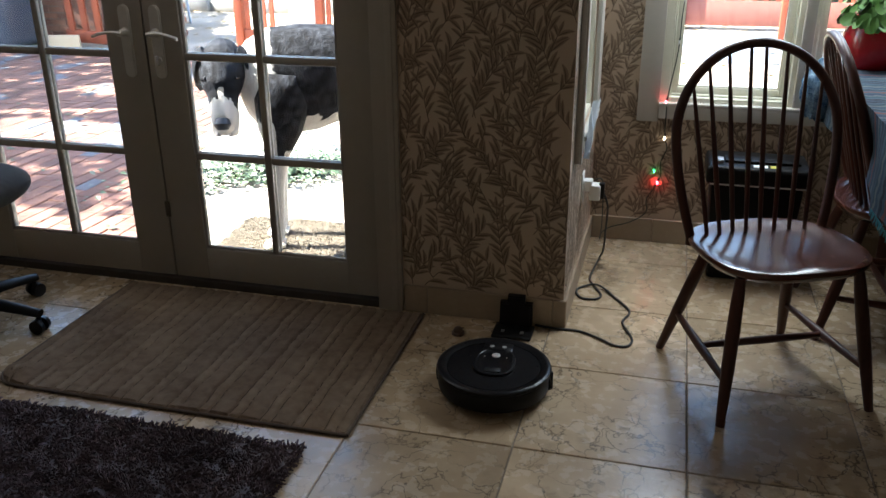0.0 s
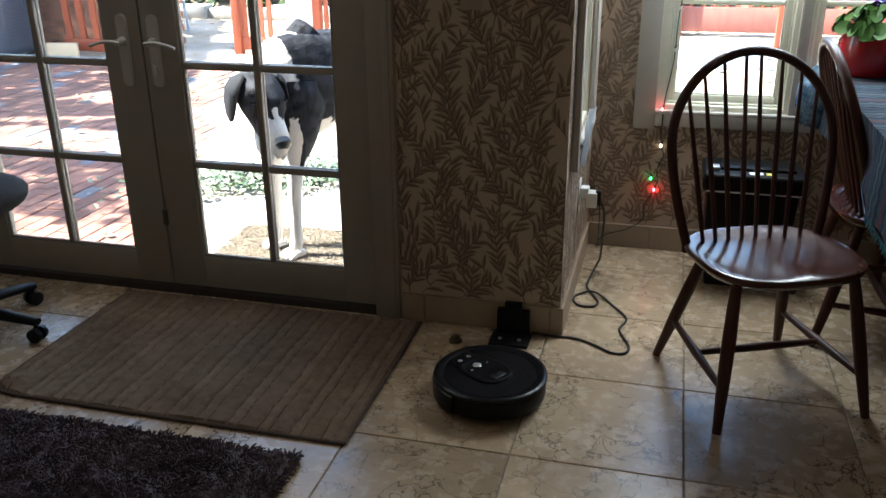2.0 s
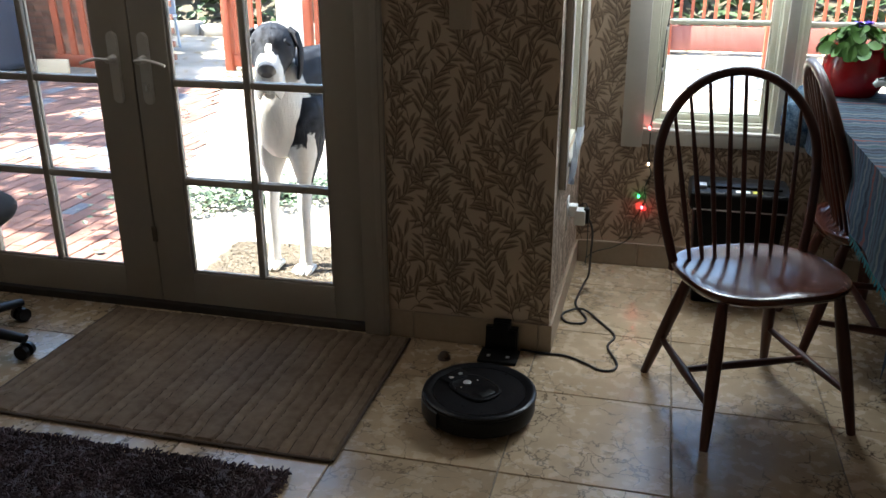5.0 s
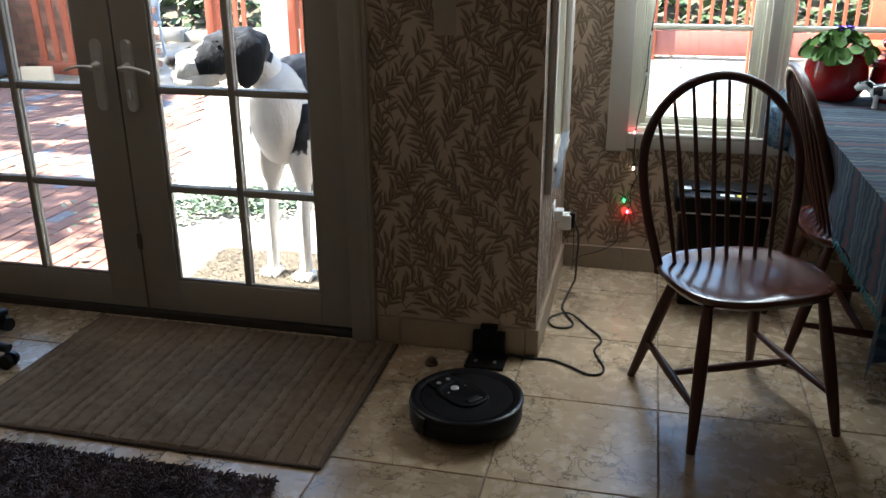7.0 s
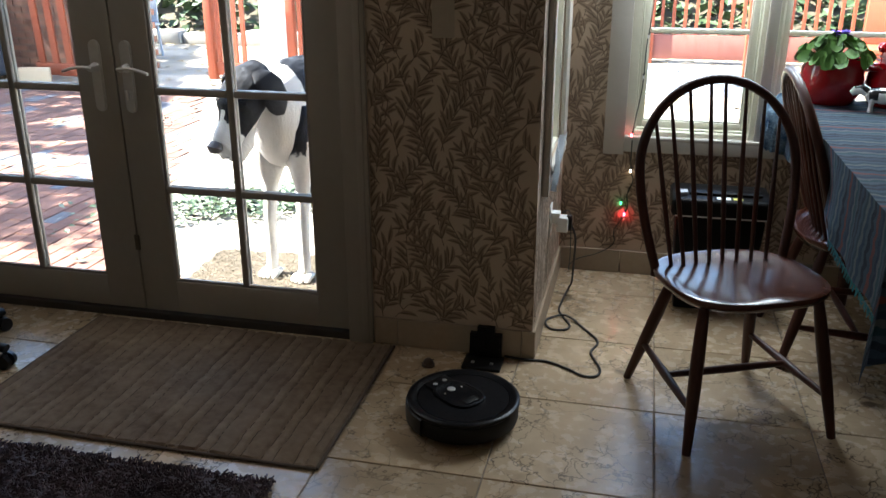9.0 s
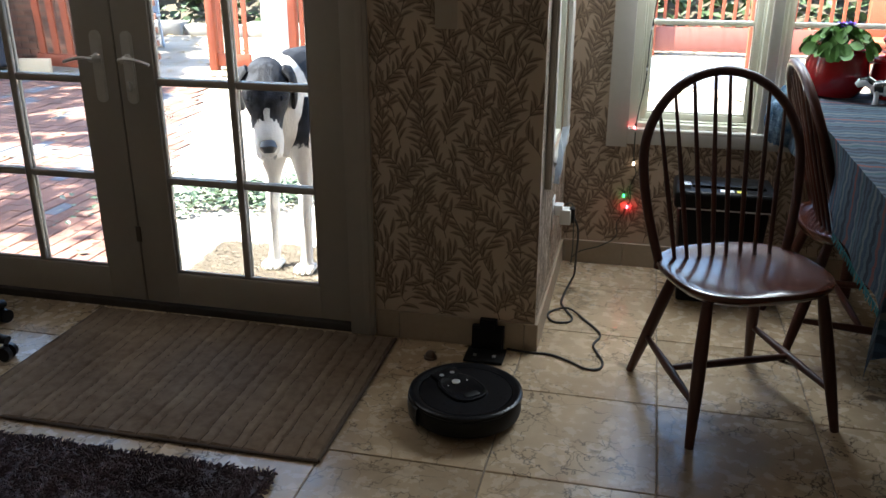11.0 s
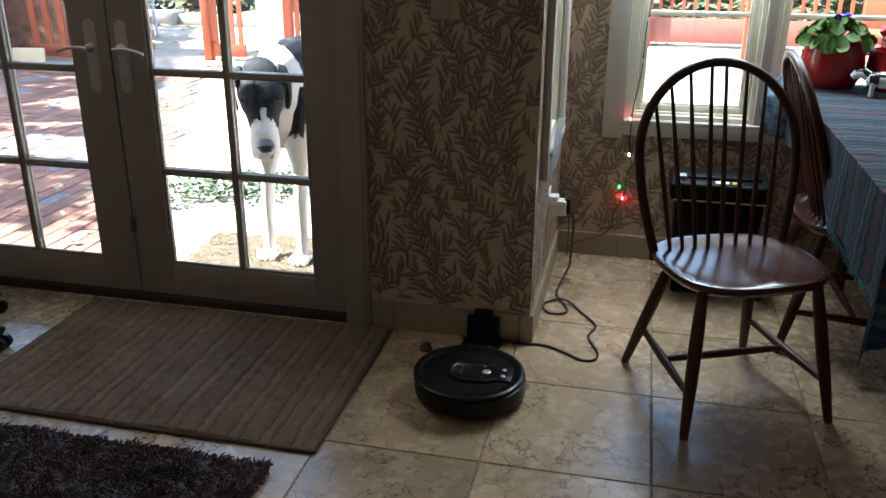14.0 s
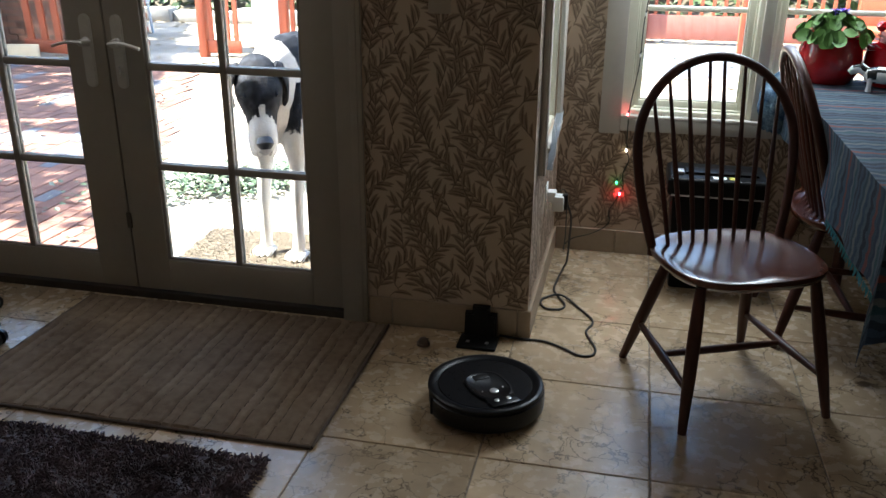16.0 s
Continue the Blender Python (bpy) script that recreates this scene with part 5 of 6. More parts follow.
for i in range(11):
    a = 2 * math.pi * i / 11
    e = Vector((0.9 + 2.6 * math.cos(a), -0.4 + 2.4 * math.sin(a), 5.4 + rnd.uniform(-0.4, 0.9)))
    s = Vector((0.1, -0.05, 2.4 + 0.15 * i))
    tube([s, s.lerp(e, 0.5) + Vector((0, 0, 0.5)), e], [0.09, 0.055, 0.02], 8, bm=b)
    limbs.append(e)
part("trunk", b, surface("bark", (0.06, 0.045, 0.03), (0.14, 0.11, 0.08), 8, 0.95, bump=0.8, bump_scale=30, stretch=(1, 1, 0.2)), tr)
verts, faces = [], []


def sunny(x, y):
    """Where the crown is open to the sun, told on the ground."""
    k = 0.10 * noise.noise(Vector((x * 2.4, y * 2.4, 0))) + 0.05 * noise.noise(Vector((x * 9, y * 9, 4)))
    if x > -2.75 - 0.45 * (y - 1.0) + 2 * k or noise.noise(Vector((x * 2.2, y * 2.2, 3))) > 0.60:
        return True
    if x < -4.9 and y > 5.4:
        return False
    band = 2.34 + k < y < 2.98 + k and x > -4.9
    low = y < 1.20 + 1.5 * k
    streak = abs(y - 3.30 - 0.4 * (x + 4.5) - k) < 0.07
    wedge = 3.85 + k < y < 4.45 and abs(x + 4.92) < 0.35 - 0.5 * (y - 3.85)
    far_y = y > 4.9 and noise.noise(Vector((x * 0.9, y * 2.6, 8))) > 0.12
    return band or low or streak or wedge or far_y


for i in range(34000):
    gx, gy, h = rnd.uniform(-8.6, 1.6), rnd.uniform(0.3, 9.4), rnd.uniform(4.8, 6.2)
    if i >= 30000:      # unseen dense leaves added to keep sun out of the nook's side window
        gx, gy = rnd.uniform(-0.2, 2.0), rnd.uniform(0.3, 1.9)
    over_house = gx > -0.2 and gy < 1.9
    if not over_house and sunny(gx, gy):
        continue
    # each leaf sits on the sun's ray to the ground spot it shades
    p = Vector((gx + SUN_TO.x / SUN_TO.z * h + 12.2, gy + SUN_TO.y / SUN_TO.z * h - 5.0, h))
    a, s = rnd.uniform(0, 6.28), rnd.uniform(0.09, 0.18)
    d = Vector((math.cos(a), math.sin(a), rnd.uniform(-0.5, 0.5))).normalized()
    w = Vector((-d.y, d.x, rnd.uniform(-0.4, 0.4))).normalized() * (s * 0.42)
    k = len(verts)
    verts += [tuple(p - d * s * 0.6), tuple(p - w), tuple(p + w), tuple(p + d * s * 0.6)]
    faces += [(k, k + 1, k + 3), (k, k + 3, k + 2)]
me = bpy.data.meshes.new("crown")
me.from_pydata(verts, [], faces)
me.materials.append(HEDGE)
ob = new("crown", me)
ob.parent = tr
tagged(ob, "crown of small green leaves", kind="stuff")

# brick wall on the far side of the patio
bw = structure("wall_garden", box(-13, -6.2, 6.62, 6.85, GZ - 0.02, 2.6), surface("wall_mortar", (0.13, 0.105, 0.085), (0.20, 0.165, 0.135), 8, 0.95, bump=0.4), "garden wall of brown-red bricks", "wall")


# ---- the dog: faces -y, origin on the ground between its front paws ----
def coat_material(name, dark, light):
    return surface(name, dark, light, 16, 0.75, bump=1.0, bump_scale=150, stretch=(1, 1, 0.35), fine=0.6, spec=0.12, contrast=0.2)


def mixed_coat():
    """White and black coat, parted by the mesh's coat value with a ragged, flecked edge."""
    m = coat_material("mantle_coat", (0.50, 0.47, 0.43), (0.72, 0.69, 0.65))
    n, l = m.node_tree.nodes, m.node_tree.links
    base = n["Principled BSDF"].inputs["Base Color"]
    white = base.links[0].from_socket
    at = n.new("ShaderNodeAttribute")
    at.attribute_name = "coat"
    tc = n.new("ShaderNodeTexCoord")
    total = at.outputs["Fac"]
    for sc, amp in ((16, 0.9), (60, 0.7), (220, 0.35)):
        nz = n.new("ShaderNodeTexNoise")
        nz.inputs["Scale"].default_value = sc
        l.new(tc.outputs["Object"], nz.inputs["Vector"])
        k = n.new("ShaderNodeMath")
        k.operation = "MULTIPLY_ADD"
        l.new(nz.outputs["Fac"], k.inputs[0])
        k.inputs[1].default_value = amp
        l.new(total, k.inputs[2])
        total = k.outputs[0]
    edge = n.new("ShaderNodeMapRange")
    edge.inputs["From Min"].default_value, edge.inputs["From Max"].default_value = 1.40, 1.55
    l.new(total, edge.inputs["Value"])
    fleck = n.new("ShaderNodeTexNoise")
    fleck.inputs["Scale"].default_value, fleck.inputs["Detail"].default_value = 35, 6
    l.new(tc.outputs["Object"], fleck.inputs["Vector"])
    fr = n.new("ShaderNodeMapRange")
    fr.inputs["From Min"].default_value, fr.inputs["From Max"].default_value = 0.4, 0.75
    l.new(fleck.outputs["Fac"], fr.inputs["Value"])
    dark = n.new("ShaderNodeMix")
    dark.data_type = "RGBA"
    dark.inputs["A"].default_value, dark.inputs["B"].default_value = (0.006, 0.006, 0.008, 1), (0.042, 0.045, 0.055, 1)
    l.new(fr.outputs[0], dark.inputs["Factor"])
    mx = n.new("ShaderNodeMix")
    mx.data_type = "RGBA"
    l.new(edge.outputs[0], mx.inputs["Factor"])
    l.new(white, mx.inputs["A"])
    l.new(dark.outputs["Result"], mx.inputs["B"])
    l.new(mx.outputs["Result"], base)
    return m


COAT = mixed_coat()
COAT_BLACK = coat_material("black_coat", (0.005, 0.005, 0.007), (0.024, 0.025, 0.030))
COAT_WHITE = coat_material("white_coat", (0.50, 0.47, 0.43), (0.72, 0.69, 0.65))
NOSE = surface("dog_nose", (0.02, 0.018, 0.02), (0.04, 0.035, 0.035), 60, 0.35, bump=0.5, bump_scale=300)
EYE = surface("dog_eye", (0.02, 0.012, 0.008), (0.03, 0.018, 0.01), 40, 0.08)


def refine(b, cuts=1):
    bmesh.ops.subdivide_edges(b, edges=b.edges[:], cuts=cuts, use_grid_fill=True, smooth=0.6)
    bmesh.ops.recalc_face_normals(b, faces=b.faces)
    return b


def patch(b, rule):
    lay = b.verts.layers.float.new("coat")
    for v in b.verts:
        v[lay] = 1.0 if rule(v.co) else 0.0
    return b


def great_dog():
    d = thing("dog", pose(-1.68, 1.10, GZ), "tall black and white dog standing outside the glass door", "dog")
    b = tube([(0, -0.135, 0.68), (0, -0.115, 0.685), (0, -0.07, 0.69), (0, 0.02, 0.70), (0, 0.15, 0.715), (0, 0.32, 0.745), (0, 0.48, 0.78), (0, 0.62, 0.795), (0, 0.74, 0.775), (0, 0.80, 0.73)],
             [(0.03, 0.05), (0.075, 0.12), (0.105, 0.18), (0.125, 0.22), (0.132, 0.22), (0.125, 0.185), (0.105, 0.14), (0.11, 0.13), (0.10, 0.12), (0.03, 0.05)], 20)
    refine(b, 3)
    def torso_dark(p):
        w = 0.06 * noise.noise(p * 9) + 0.04 * noise.noise(p * 30) + 0.02 * noise.noise(p * 90)
        return p.y > 0.02 + w and p.z > 0.575 + w + 0.10 * max(0, p.y - 0.15)
    part("torso", patch(b, torso_dark), [COAT], d)
    for s in (-1, 1):
        leg = thing_part("front_leg", d, (s * 0.080, 0.0, 0.62))
        b = tube([(0, 0.06, 0.13), (s * 0.006, 0.05, 0.02), (0, 0.03, -0.10), (0, 0.018, -0.21), (0, 0.0, -0.33), (0, -0.002, -0.46), (0, -0.008, -0.55), (0, -0.022, -0.60)],
                 [(0.058, 0.095), (0.076, 0.115), (0.068, 0.092), (0.034, 0.042), (0.027, 0.032), (0.022, 0.025), (0.025, 0.027), (0.029, 0.026)], 14, up=(0, 1, 0))
        refine(b)
        rule = (lambda p: p.z > -0.21 + 0.05 * noise.noise(p * 12) + (0.16 if p.y < 0.012 else 0.0)) if s > 0 else (lambda p: p.z > -0.02 and p.y > 0.03 or (p - Vector((-0.055, -0.03, 0.03))).length < 0.055 + 0.02 * noise.noise(p * 30))
        fill_part(leg, patch(b, rule), [COAT])
        b = bmesh.new()
        for q in range(4):
            x = (q - 1.5) * 0.019
            tube([(x * 0.7, 0.015, -0.600), (x, -0.035, -0.598), (x * 1.15, -0.068 + 0.010 * abs(q - 1.5), -0.606), (x * 1.15, -0.080 + 0.010 * abs(q - 1.5), -0.613)], [0.014, 0.0165, 0.0145, 0.007], 8, bm=b)
        part("paw", b, COAT_WHITE, leg, "white paw")
        b = tube([(s * 0.095, 0.62, 0.79), (s * 0.10, 0.60, 0.64), (s * 0.098, 0.575, 0.49), (s * 0.095, 0.64, 0.35), (s * 0.092, 0.70, 0.25), (s * 0.090, 0.675, 0.12), (s * 0.09, 0.66, 0.04), (s * 0.09, 0.64, 0.018)],
                 [(0.055, 0.11), (0.062, 0.12), (0.052, 0.085), (0.032, 0.042), (0.024, 0.034), (0.022, 0.026), (0.026, 0.028), (0.03, 0.02)], 12, up=(0, 1, 0))
        refine(b)
        part("hind_leg", patch(b, lambda p: p.z > 0.40), [COAT], d)
    b = tube([(0, 0.79, 0.77), (0, 0.86, 0.66), (0, 0.90, 0.51), (0, 0.92, 0.36)], [0.026, 0.020, 0.014, 0.006], 10)
    part("tail", b, COAT_BLACK, d, "long black tail")
    # neck: pivot at the withers, runs along +z to the head
    neck = thing_part("neck", d, (0, -0.03, 0.78))
    b = tube([(0, 0.02, -0.10), (0, 0.01, -0.03), (0, 0.005, 0.06), (0, 0, 0.15), (0, 0, 0.24), (0, 0, 0.30)], [(0.085, 0.125), (0.088, 0.125), (0.080, 0.105), (0.070, 0.088), (0.066, 0.078), (0.05, 0.06)], 18, up=(0, 1, 0))
    refine(b, 3)
    fill_part(neck, patch(b, lambda p: p.z > 0.255 + 0.03 * noise.noise(p * 20) and p.y > -0.03 or p.z < 0.0 and p.y > 0.05 + 0.03 * noise.noise(p * 14)), [COAT])
    # head: pivot at the skull, muzzle along -y
    head = thing_part("head", d, (0, -0.03, 1.0))
    b = tube([(0, 0.088, -0.008), (0, 0.072, -0.002), (0, 0.02, 0.010), (0, -0.04, 0.008), (0, -0.080, -0.004), (0, -0.104, -0.022), (0, -0.15, -0.034), (0, -0.195, -0.038), (0, -0.222, -0.036), (0, -0.236, -0.032)],
             [(0.03, 0.03), (0.060, 0.062), (0.080, 0.080), (0.079, 0.081), (0.068, 0.079), (0.054, 0.072), (0.046, 0.064), (0.043, 0.060), (0.036, 0.049), (0.018, 0.026)], 20)
    refine(b, 3)
    def head_dark(p):
        w = 0.012 * noise.noise(p * 40) + 0.008 * noise.noise(p * 130)
        blaze = abs(p.x) < 0.010 + 0.5 * w and p.z > 0.0 and -0.19 < p.y < -0.125
        muzzle = p.y < -0.152 + w
        chin = p.z < -0.062 + w and p.y < 0.0
        return not (muzzle or blaze or chin)
    fill_part(head, patch(b, head_dark), [COAT])
    for s in (-1, 1):
        b = tube([(s * 0.034, -0.11, -0.062), (s * 0.038, -0.16, -0.082), (s * 0.034, -0.205, -0.088), (s * 0.018, -0.234, -0.066)], [(0.011, 0.020), (0.012, 0.028), (0.011, 0.025), (0.007, 0.012)], 10)
        part("jowl", b, COAT_WHITE, head, "loose white jowl")
        b = lathe([(0, 0.011), (0.007, 0.008), (0.0105, 0), (0.007, -0.008), (0, -0.011)], 14)
        part("eye", b, EYE, head, "dark eye", at=pose(s * 0.046, -0.083, 0.030))
        b = tube([(s * 0.040, -0.06, 0.050), (s * 0.052, -0.088, 0.047), (s * 0.064, -0.075, 0.036)], [0.008, 0.010, 0.007], 8)
        part("brow", b, COAT_BLACK, head)
        b = tube([(0, 0, 0), (s * 0.022, -0.008, -0.012), (s * 0.036, -0.020, -0.055), (s * 0.036, -0.030, -0.105), (s * 0.030, -0.034, -0.142), (s * 0.024, -0.036, -0.162)],
                 [(0.026, 0.014), (0.044, 0.013), (0.056, 0.011), (0.052, 0.010), (0.034, 0.009), (0.010, 0.005)], 12, up=(1, 0, 0))
        refine(b)
        part("ear", b, COAT_BLACK, head, "floppy black ear", at=pose(s * 0.058, 0.035, 0.058))
    b = tube([(0, -0.220, -0.004), (0, -0.240, -0.008), (0, -0.252, -0.018)], [(0.024, 0.018), (0.030, 0.026), (0.018, 0.016)], 14)
    part("nose", b, NOSE, head, "dark nose")
    b = tube([(0, -0.09, -0.084), (0, -0.16, -0.104), (0, -0.200, -0.102)], [(0.030, 0.016), (0.028, 0.014), (0.016, 0.010)], 12)
    part("lower_jaw", b, COAT_WHITE, head)
    return d, neck, head, [c for c in d.children if c.name.startswith("front_leg")]


def thing_part(name, parent, at):
    ob = new(name, bpy.data.meshes.new(name))
    ob.parent = parent
    ob.matrix_basis = Matrix.Translation(at)
    return ob


def fill_part(ob, b, mats):
    b.to_mesh(ob.data)
    b.free()
    for m in mats:
        ob.data.materials.append(m)
    ob.data.polygons.foreach_set("use_smooth", [True] * len(ob.data.polygons))


DOG_SIZE = 1.08
DOG, NECK, HEAD, FRONT_LEGS = great_dog()
DOG.scale = (DOG_SIZE,) * 3
HEAD.scale = (1.14,) * 3


# ---- wallpaper leaves, baseboards' neighbours and floor tiles: many small pieces last ----
def travertine():
    m = surface("travertine_tile", (0.27, 0.195, 0.120), (0.54, 0.415, 0.272), 2.6, 0.26, bump=0.10, bump_scale=45, vary=0.12, fine=0.25, contrast=0.20, rough_vary=0.12)
    n, l = m.node_tree.nodes, m.node_tree.links
    bs = n["Principled BSDF"]
    old = bs.inputs["Base Color"].links[0].from_socket
    off = [k for k in n if k.bl_idname == "ShaderNodeVectorMath"][0].outputs[0]
    big = n.new("ShaderNodeTexNoise")
    big.inputs["Scale"].default_value, big.inputs["Detail"].default_value, big.inputs["Distortion"].default_value = 2.6, 7, 1.2
    l.new(off, big.inputs["Vector"])
    vn = n.new("ShaderNodeTexNoise")
    vn.inputs["Scale"].default_value, vn.inputs["Detail"].default_value, vn.inputs["Distortion"].default_value = 22, 8, 0.5
    l.new(off, vn.inputs["Vector"])
    g = n.new("ShaderNodeMapRange")
    g.inputs["From Min"].default_value, g.inputs["From Max"].default_value = 0.55, 0.68
    l.new(big.outputs["Fac"], g.inputs["Value"])
    h = n.new("ShaderNodeMapRange")
    h.inputs["From Min"].default_value, h.inputs["From Max"].default_value = 0.47, 0.58
    l.new(vn.outputs["Fac"], h.inputs["Value"])
    mul = n.new("ShaderNodeMath")
    mul.operation = "MULTIPLY"
    l.new(g.outputs[0], mul.inputs[0])
    l.new(h.outputs[0], mul.inputs[1])
    m2 = n.new("ShaderNodeMath")
    m2.operation = "MULTIPLY"
    m2.inputs[1].default_value = 0.9
    l.new(mul.outputs[0], m2.inputs[0])
    warp = n.new("ShaderNodeTexNoise")
    warp.inputs["Scale"].default_value, warp.inputs["Detail"].default_value = 7, 6
    l.new(off, warp.inputs["Vector"])
    wadd = n.new("ShaderNodeVectorMath")
    wadd.operation = "MULTIPLY_ADD"
    l.new(warp.outputs["Color"], wadd.inputs[0])
    wadd.inputs[1].default_value = (0.35, 0.35, 0.35)
    l.new(off, wadd.inputs[2])
    vor = n.new("ShaderNodeTexVoronoi")
    vor.feature = "DISTANCE_TO_EDGE"
    vor.inputs["Scale"].default_value = 8.5
    l.new(wadd.outputs[0], vor.inputs["Vector"])
    crack = n.new("ShaderNodeMapRange")
    crack.inputs["From Min"].default_value, crack.inputs["From Max"].default_value = 0.034, 0.0
    l.new(vor.outputs["Distance"], crack.inputs["Value"])
    cm = n.new("ShaderNodeMath")
    cm.operation = "MULTIPLY"
    cracked = n.new("ShaderNodeMapRange")
    cracked.inputs["From Min"].default_value, cracked.inputs["From Max"].default_value = 0.40, 0.52
    l.new(big.outputs["Fac"], cracked.inputs["Value"])
    l.new(crack.outputs[0], cm.inputs[0])
    l.new(cracked.outputs[0], cm.inputs[1])
    mxv = n.new("ShaderNodeMath")
    mxv.operation = "MAXIMUM"
    l.new(m2.outputs[0], mxv.inputs[0])
    l.new(cm.outputs[0], mxv.inputs[1])
    mx = n.new("ShaderNodeMix")
    mx.data_type = "RGBA"
    mx.inputs["B"].default_value = (0.075, 0.052, 0.031, 1)
    # small dark pits
    pit = n.new("ShaderNodeTexVoronoi")
    pit.inputs["Scale"].default_value = 26
    l.new(off, pit.inputs["Vector"])
    pr = n.new("ShaderNodeMapRange")
    pr.inputs["From Min"].default_value, pr.inputs["From Max"].default_value = 0.16, 0.07
    l.new(pit.outputs["Distance"], pr.inputs["Value"])
    where = n.new("ShaderNodeMapRange")
    where.inputs["From Min"].default_value, where.inputs["From Max"].default_value = 0.50, 0.60
    l.new(warp.outputs["Fac"], where.inputs["Value"])
    pm = n.new("ShaderNodeMath")
    pm.operation = "MULTIPLY"
    l.new(pr.outputs[0], pm.inputs[0])
    l.new(where.outputs[0], pm.inputs[1])
    mall = n.new("ShaderNodeMath")
    mall.operation = "MAXIMUM"
    l.new(mxv.outputs[0], mall.inputs[0])
    l.new(pm.outputs[0], mall.inputs[1])
    l.new(mall.outputs[0], mx.inputs["Factor"])
    l.new(old, mx.inputs["A"])
    l.new(mx.outputs["Result"], bs.inputs["Base Color"])
    return m


TRAVERTINE = travertine()
PITCH = 0.46
tile_mesh = mesh_of(box(-0.2283, 0.2283, -0.2283, 0.2283, -0.010, 0, 0.0022, 1), "tile", TRAVERTINE)
for i in range(-8, 5):
    for j in range(-9, 3):
        x0, y0 = i * PITCH, j * PITCH
        if x0 < X0 - 0.46 or (y0 + PITCH > WY + 0.25 and x0 < WX - 0.1):
            continue
        ob = new("tile", tile_mesh)
        ob.parent = floor
        ob.matrix_basis = pose(x0 + PITCH / 2, y0 + PITCH / 2, 0.0)

# wallpaper print: rising stems with curved leaves, a dark and a tinted half each
def leaf_print(name, parent, origin, ux, uz, width, height, seed, facing, skip):
    rnd = random.Random(seed)
    verts, faces, mats = [], [], []
    o, ux, uz = Vector(origin), Vector(ux), Vector(uz)
    out = Vector(facing)

    def strip(line, offs, mat, depth):
        k = len(verts)
        for (px, pz), (qx, qz) in zip(line, offs):
            for x, z in ((px, pz), (qx, qz)):
                verts.append(tuple(o + ux * min(max(x, 0), width) + uz * min(max(z, 0), height) + out * depth))
        for i in range(len(line) - 1):
            faces.append((k + 2 * i, k + 2 * i + 2, k + 2 * i + 3, k + 2 * i + 1))
            mats.append(mat)

    gap, segs = 0.082, 9
    spots = [((c + (0.5 if r % 2 else 0)) * gap + rnd.uniform(-0.03, 0.03), r * gap * 0.92 + rnd.uniform(-0.03, 0.03)) for r in range(-3, int(height / gap / 0.92) + 2) for c in range(-1, int(width / gap) + 2)]
    rnd.shuffle(spots)
    order, step, cell = 0, 0.0255, 0.0135
    taken = {}
    for stem, (bx, bz) in enumerate(spots):
        a = math.pi / 2 + rnd.choice((-1, 1)) * rnd.uniform(0.15, 0.70)
        curl = rnd.uniform(-2.8, 2.8)
        x, z = bx, bz
        for q in range(segs):
            nx, nz = x + math.cos(a) * step, z + math.sin(a) * step
            if -0.01 < x < width + 0.01 and -0.01 < z < height + 0.01 and not skip(x, z):
                grown = False
                for side in ((1, -1) if q < segs - 1 else (1, -1, 0)):
                    s = rnd.uniform(0.052, 0.076) * (1.0 if q < segs - 2 else 0.8)
                    la = a - side * rnd.uniform(0.35, 0.65)
                    bend = side * rnd.uniform(0.2, 1.0)
                    order += 1
                    depth = 0.0001 + 0.0012 * order / ((2 * segs + 2) * len(spots))
                    mid, up, lo = [], [], []
                    px, pz = nx, nz
                    for i in range(6):
                        t = i / 5
                        w = s * 0.122 * math.sin(math.pi * min(1, t * 0.94 + 0.06)) ** 0.9
                        mid.append((px, pz))
                        up.append((px - math.sin(la) * w, pz + math.cos(la) * w))
                        lo.append((px + math.sin(la) * w, pz - math.cos(la) * w))
                        px += math.cos(la) * s / 5
                        pz += math.sin(la) * s / 5
                        la -= bend / 5
                    # a leaf gives way to the leaves of other sprays
                    held = [(int(mid[k][0] // cell), int(mid[k][1] // cell)) for k in (2, 3, 4, 5)]
                    if sum(taken.get(h, stem) != stem for h in held) > 1:
                        continue
                    for h in held:
                        taken.setdefault(h, stem)
                    grown = True
                    dark = lo if side >= 0 else up
                    other = up if side >= 0 else lo
                    inner = [tuple(m + (0.62 - 0.5 * abs(t - 1) / 4 if t < 5 else 0.0) * (d - m) for m, d in zip(p, q2)) for t, (p, q2) in enumerate(zip(mid, dark))]
                    strip(inner, dark, 1, depth)
                    strip(mid, inner, 0, depth)
                    strip(other, mid, 1, depth)
                nrm = (-math.sin(a) * 0.0014, math.cos(a) * 0.0014)
                if grown:
                    strip([(x - nrm[0], z - nrm[1]), (nx - nrm[0], nz - nrm[1])], [(x + nrm[0], z + nrm[1]), (nx + nrm[0], nz + nrm[1])], 0, depth + 0.00004)
            x, z = nx, nz
            a += curl * step
    me = bpy.data.meshes.new("leaf_print")
    me.from_pydata(verts, [], faces)
    me.materials.append(LEAF_PRINT)
    me.materials.append(LEAF_TINT)
    me.polygons.foreach_set("material_index", mats)
    ob = new("leaf_print", me)
    ob.parent = parent
    return tagged(ob, "printed brown leaf sprays", kind="stuff")


leaf_print("leaf_print", wall_door, (-0.994, WY - 0.0012, 0.106), (1, 0, 0), (0, 0, 1), 0.573, 2.39, 51, (0, -1, 0), lambda x, z: False)
leaf_print("leaf_print", wall_window, (WX + 0.002, NY - 0.0012, 0.106), (1, 0, 0), (0, 0, 1), 2.70, 2.39, 52, (0, -1, 0), lambda x, z: x > 0.165 and z > 0.43 and x < 1.39 or x > 1.5)
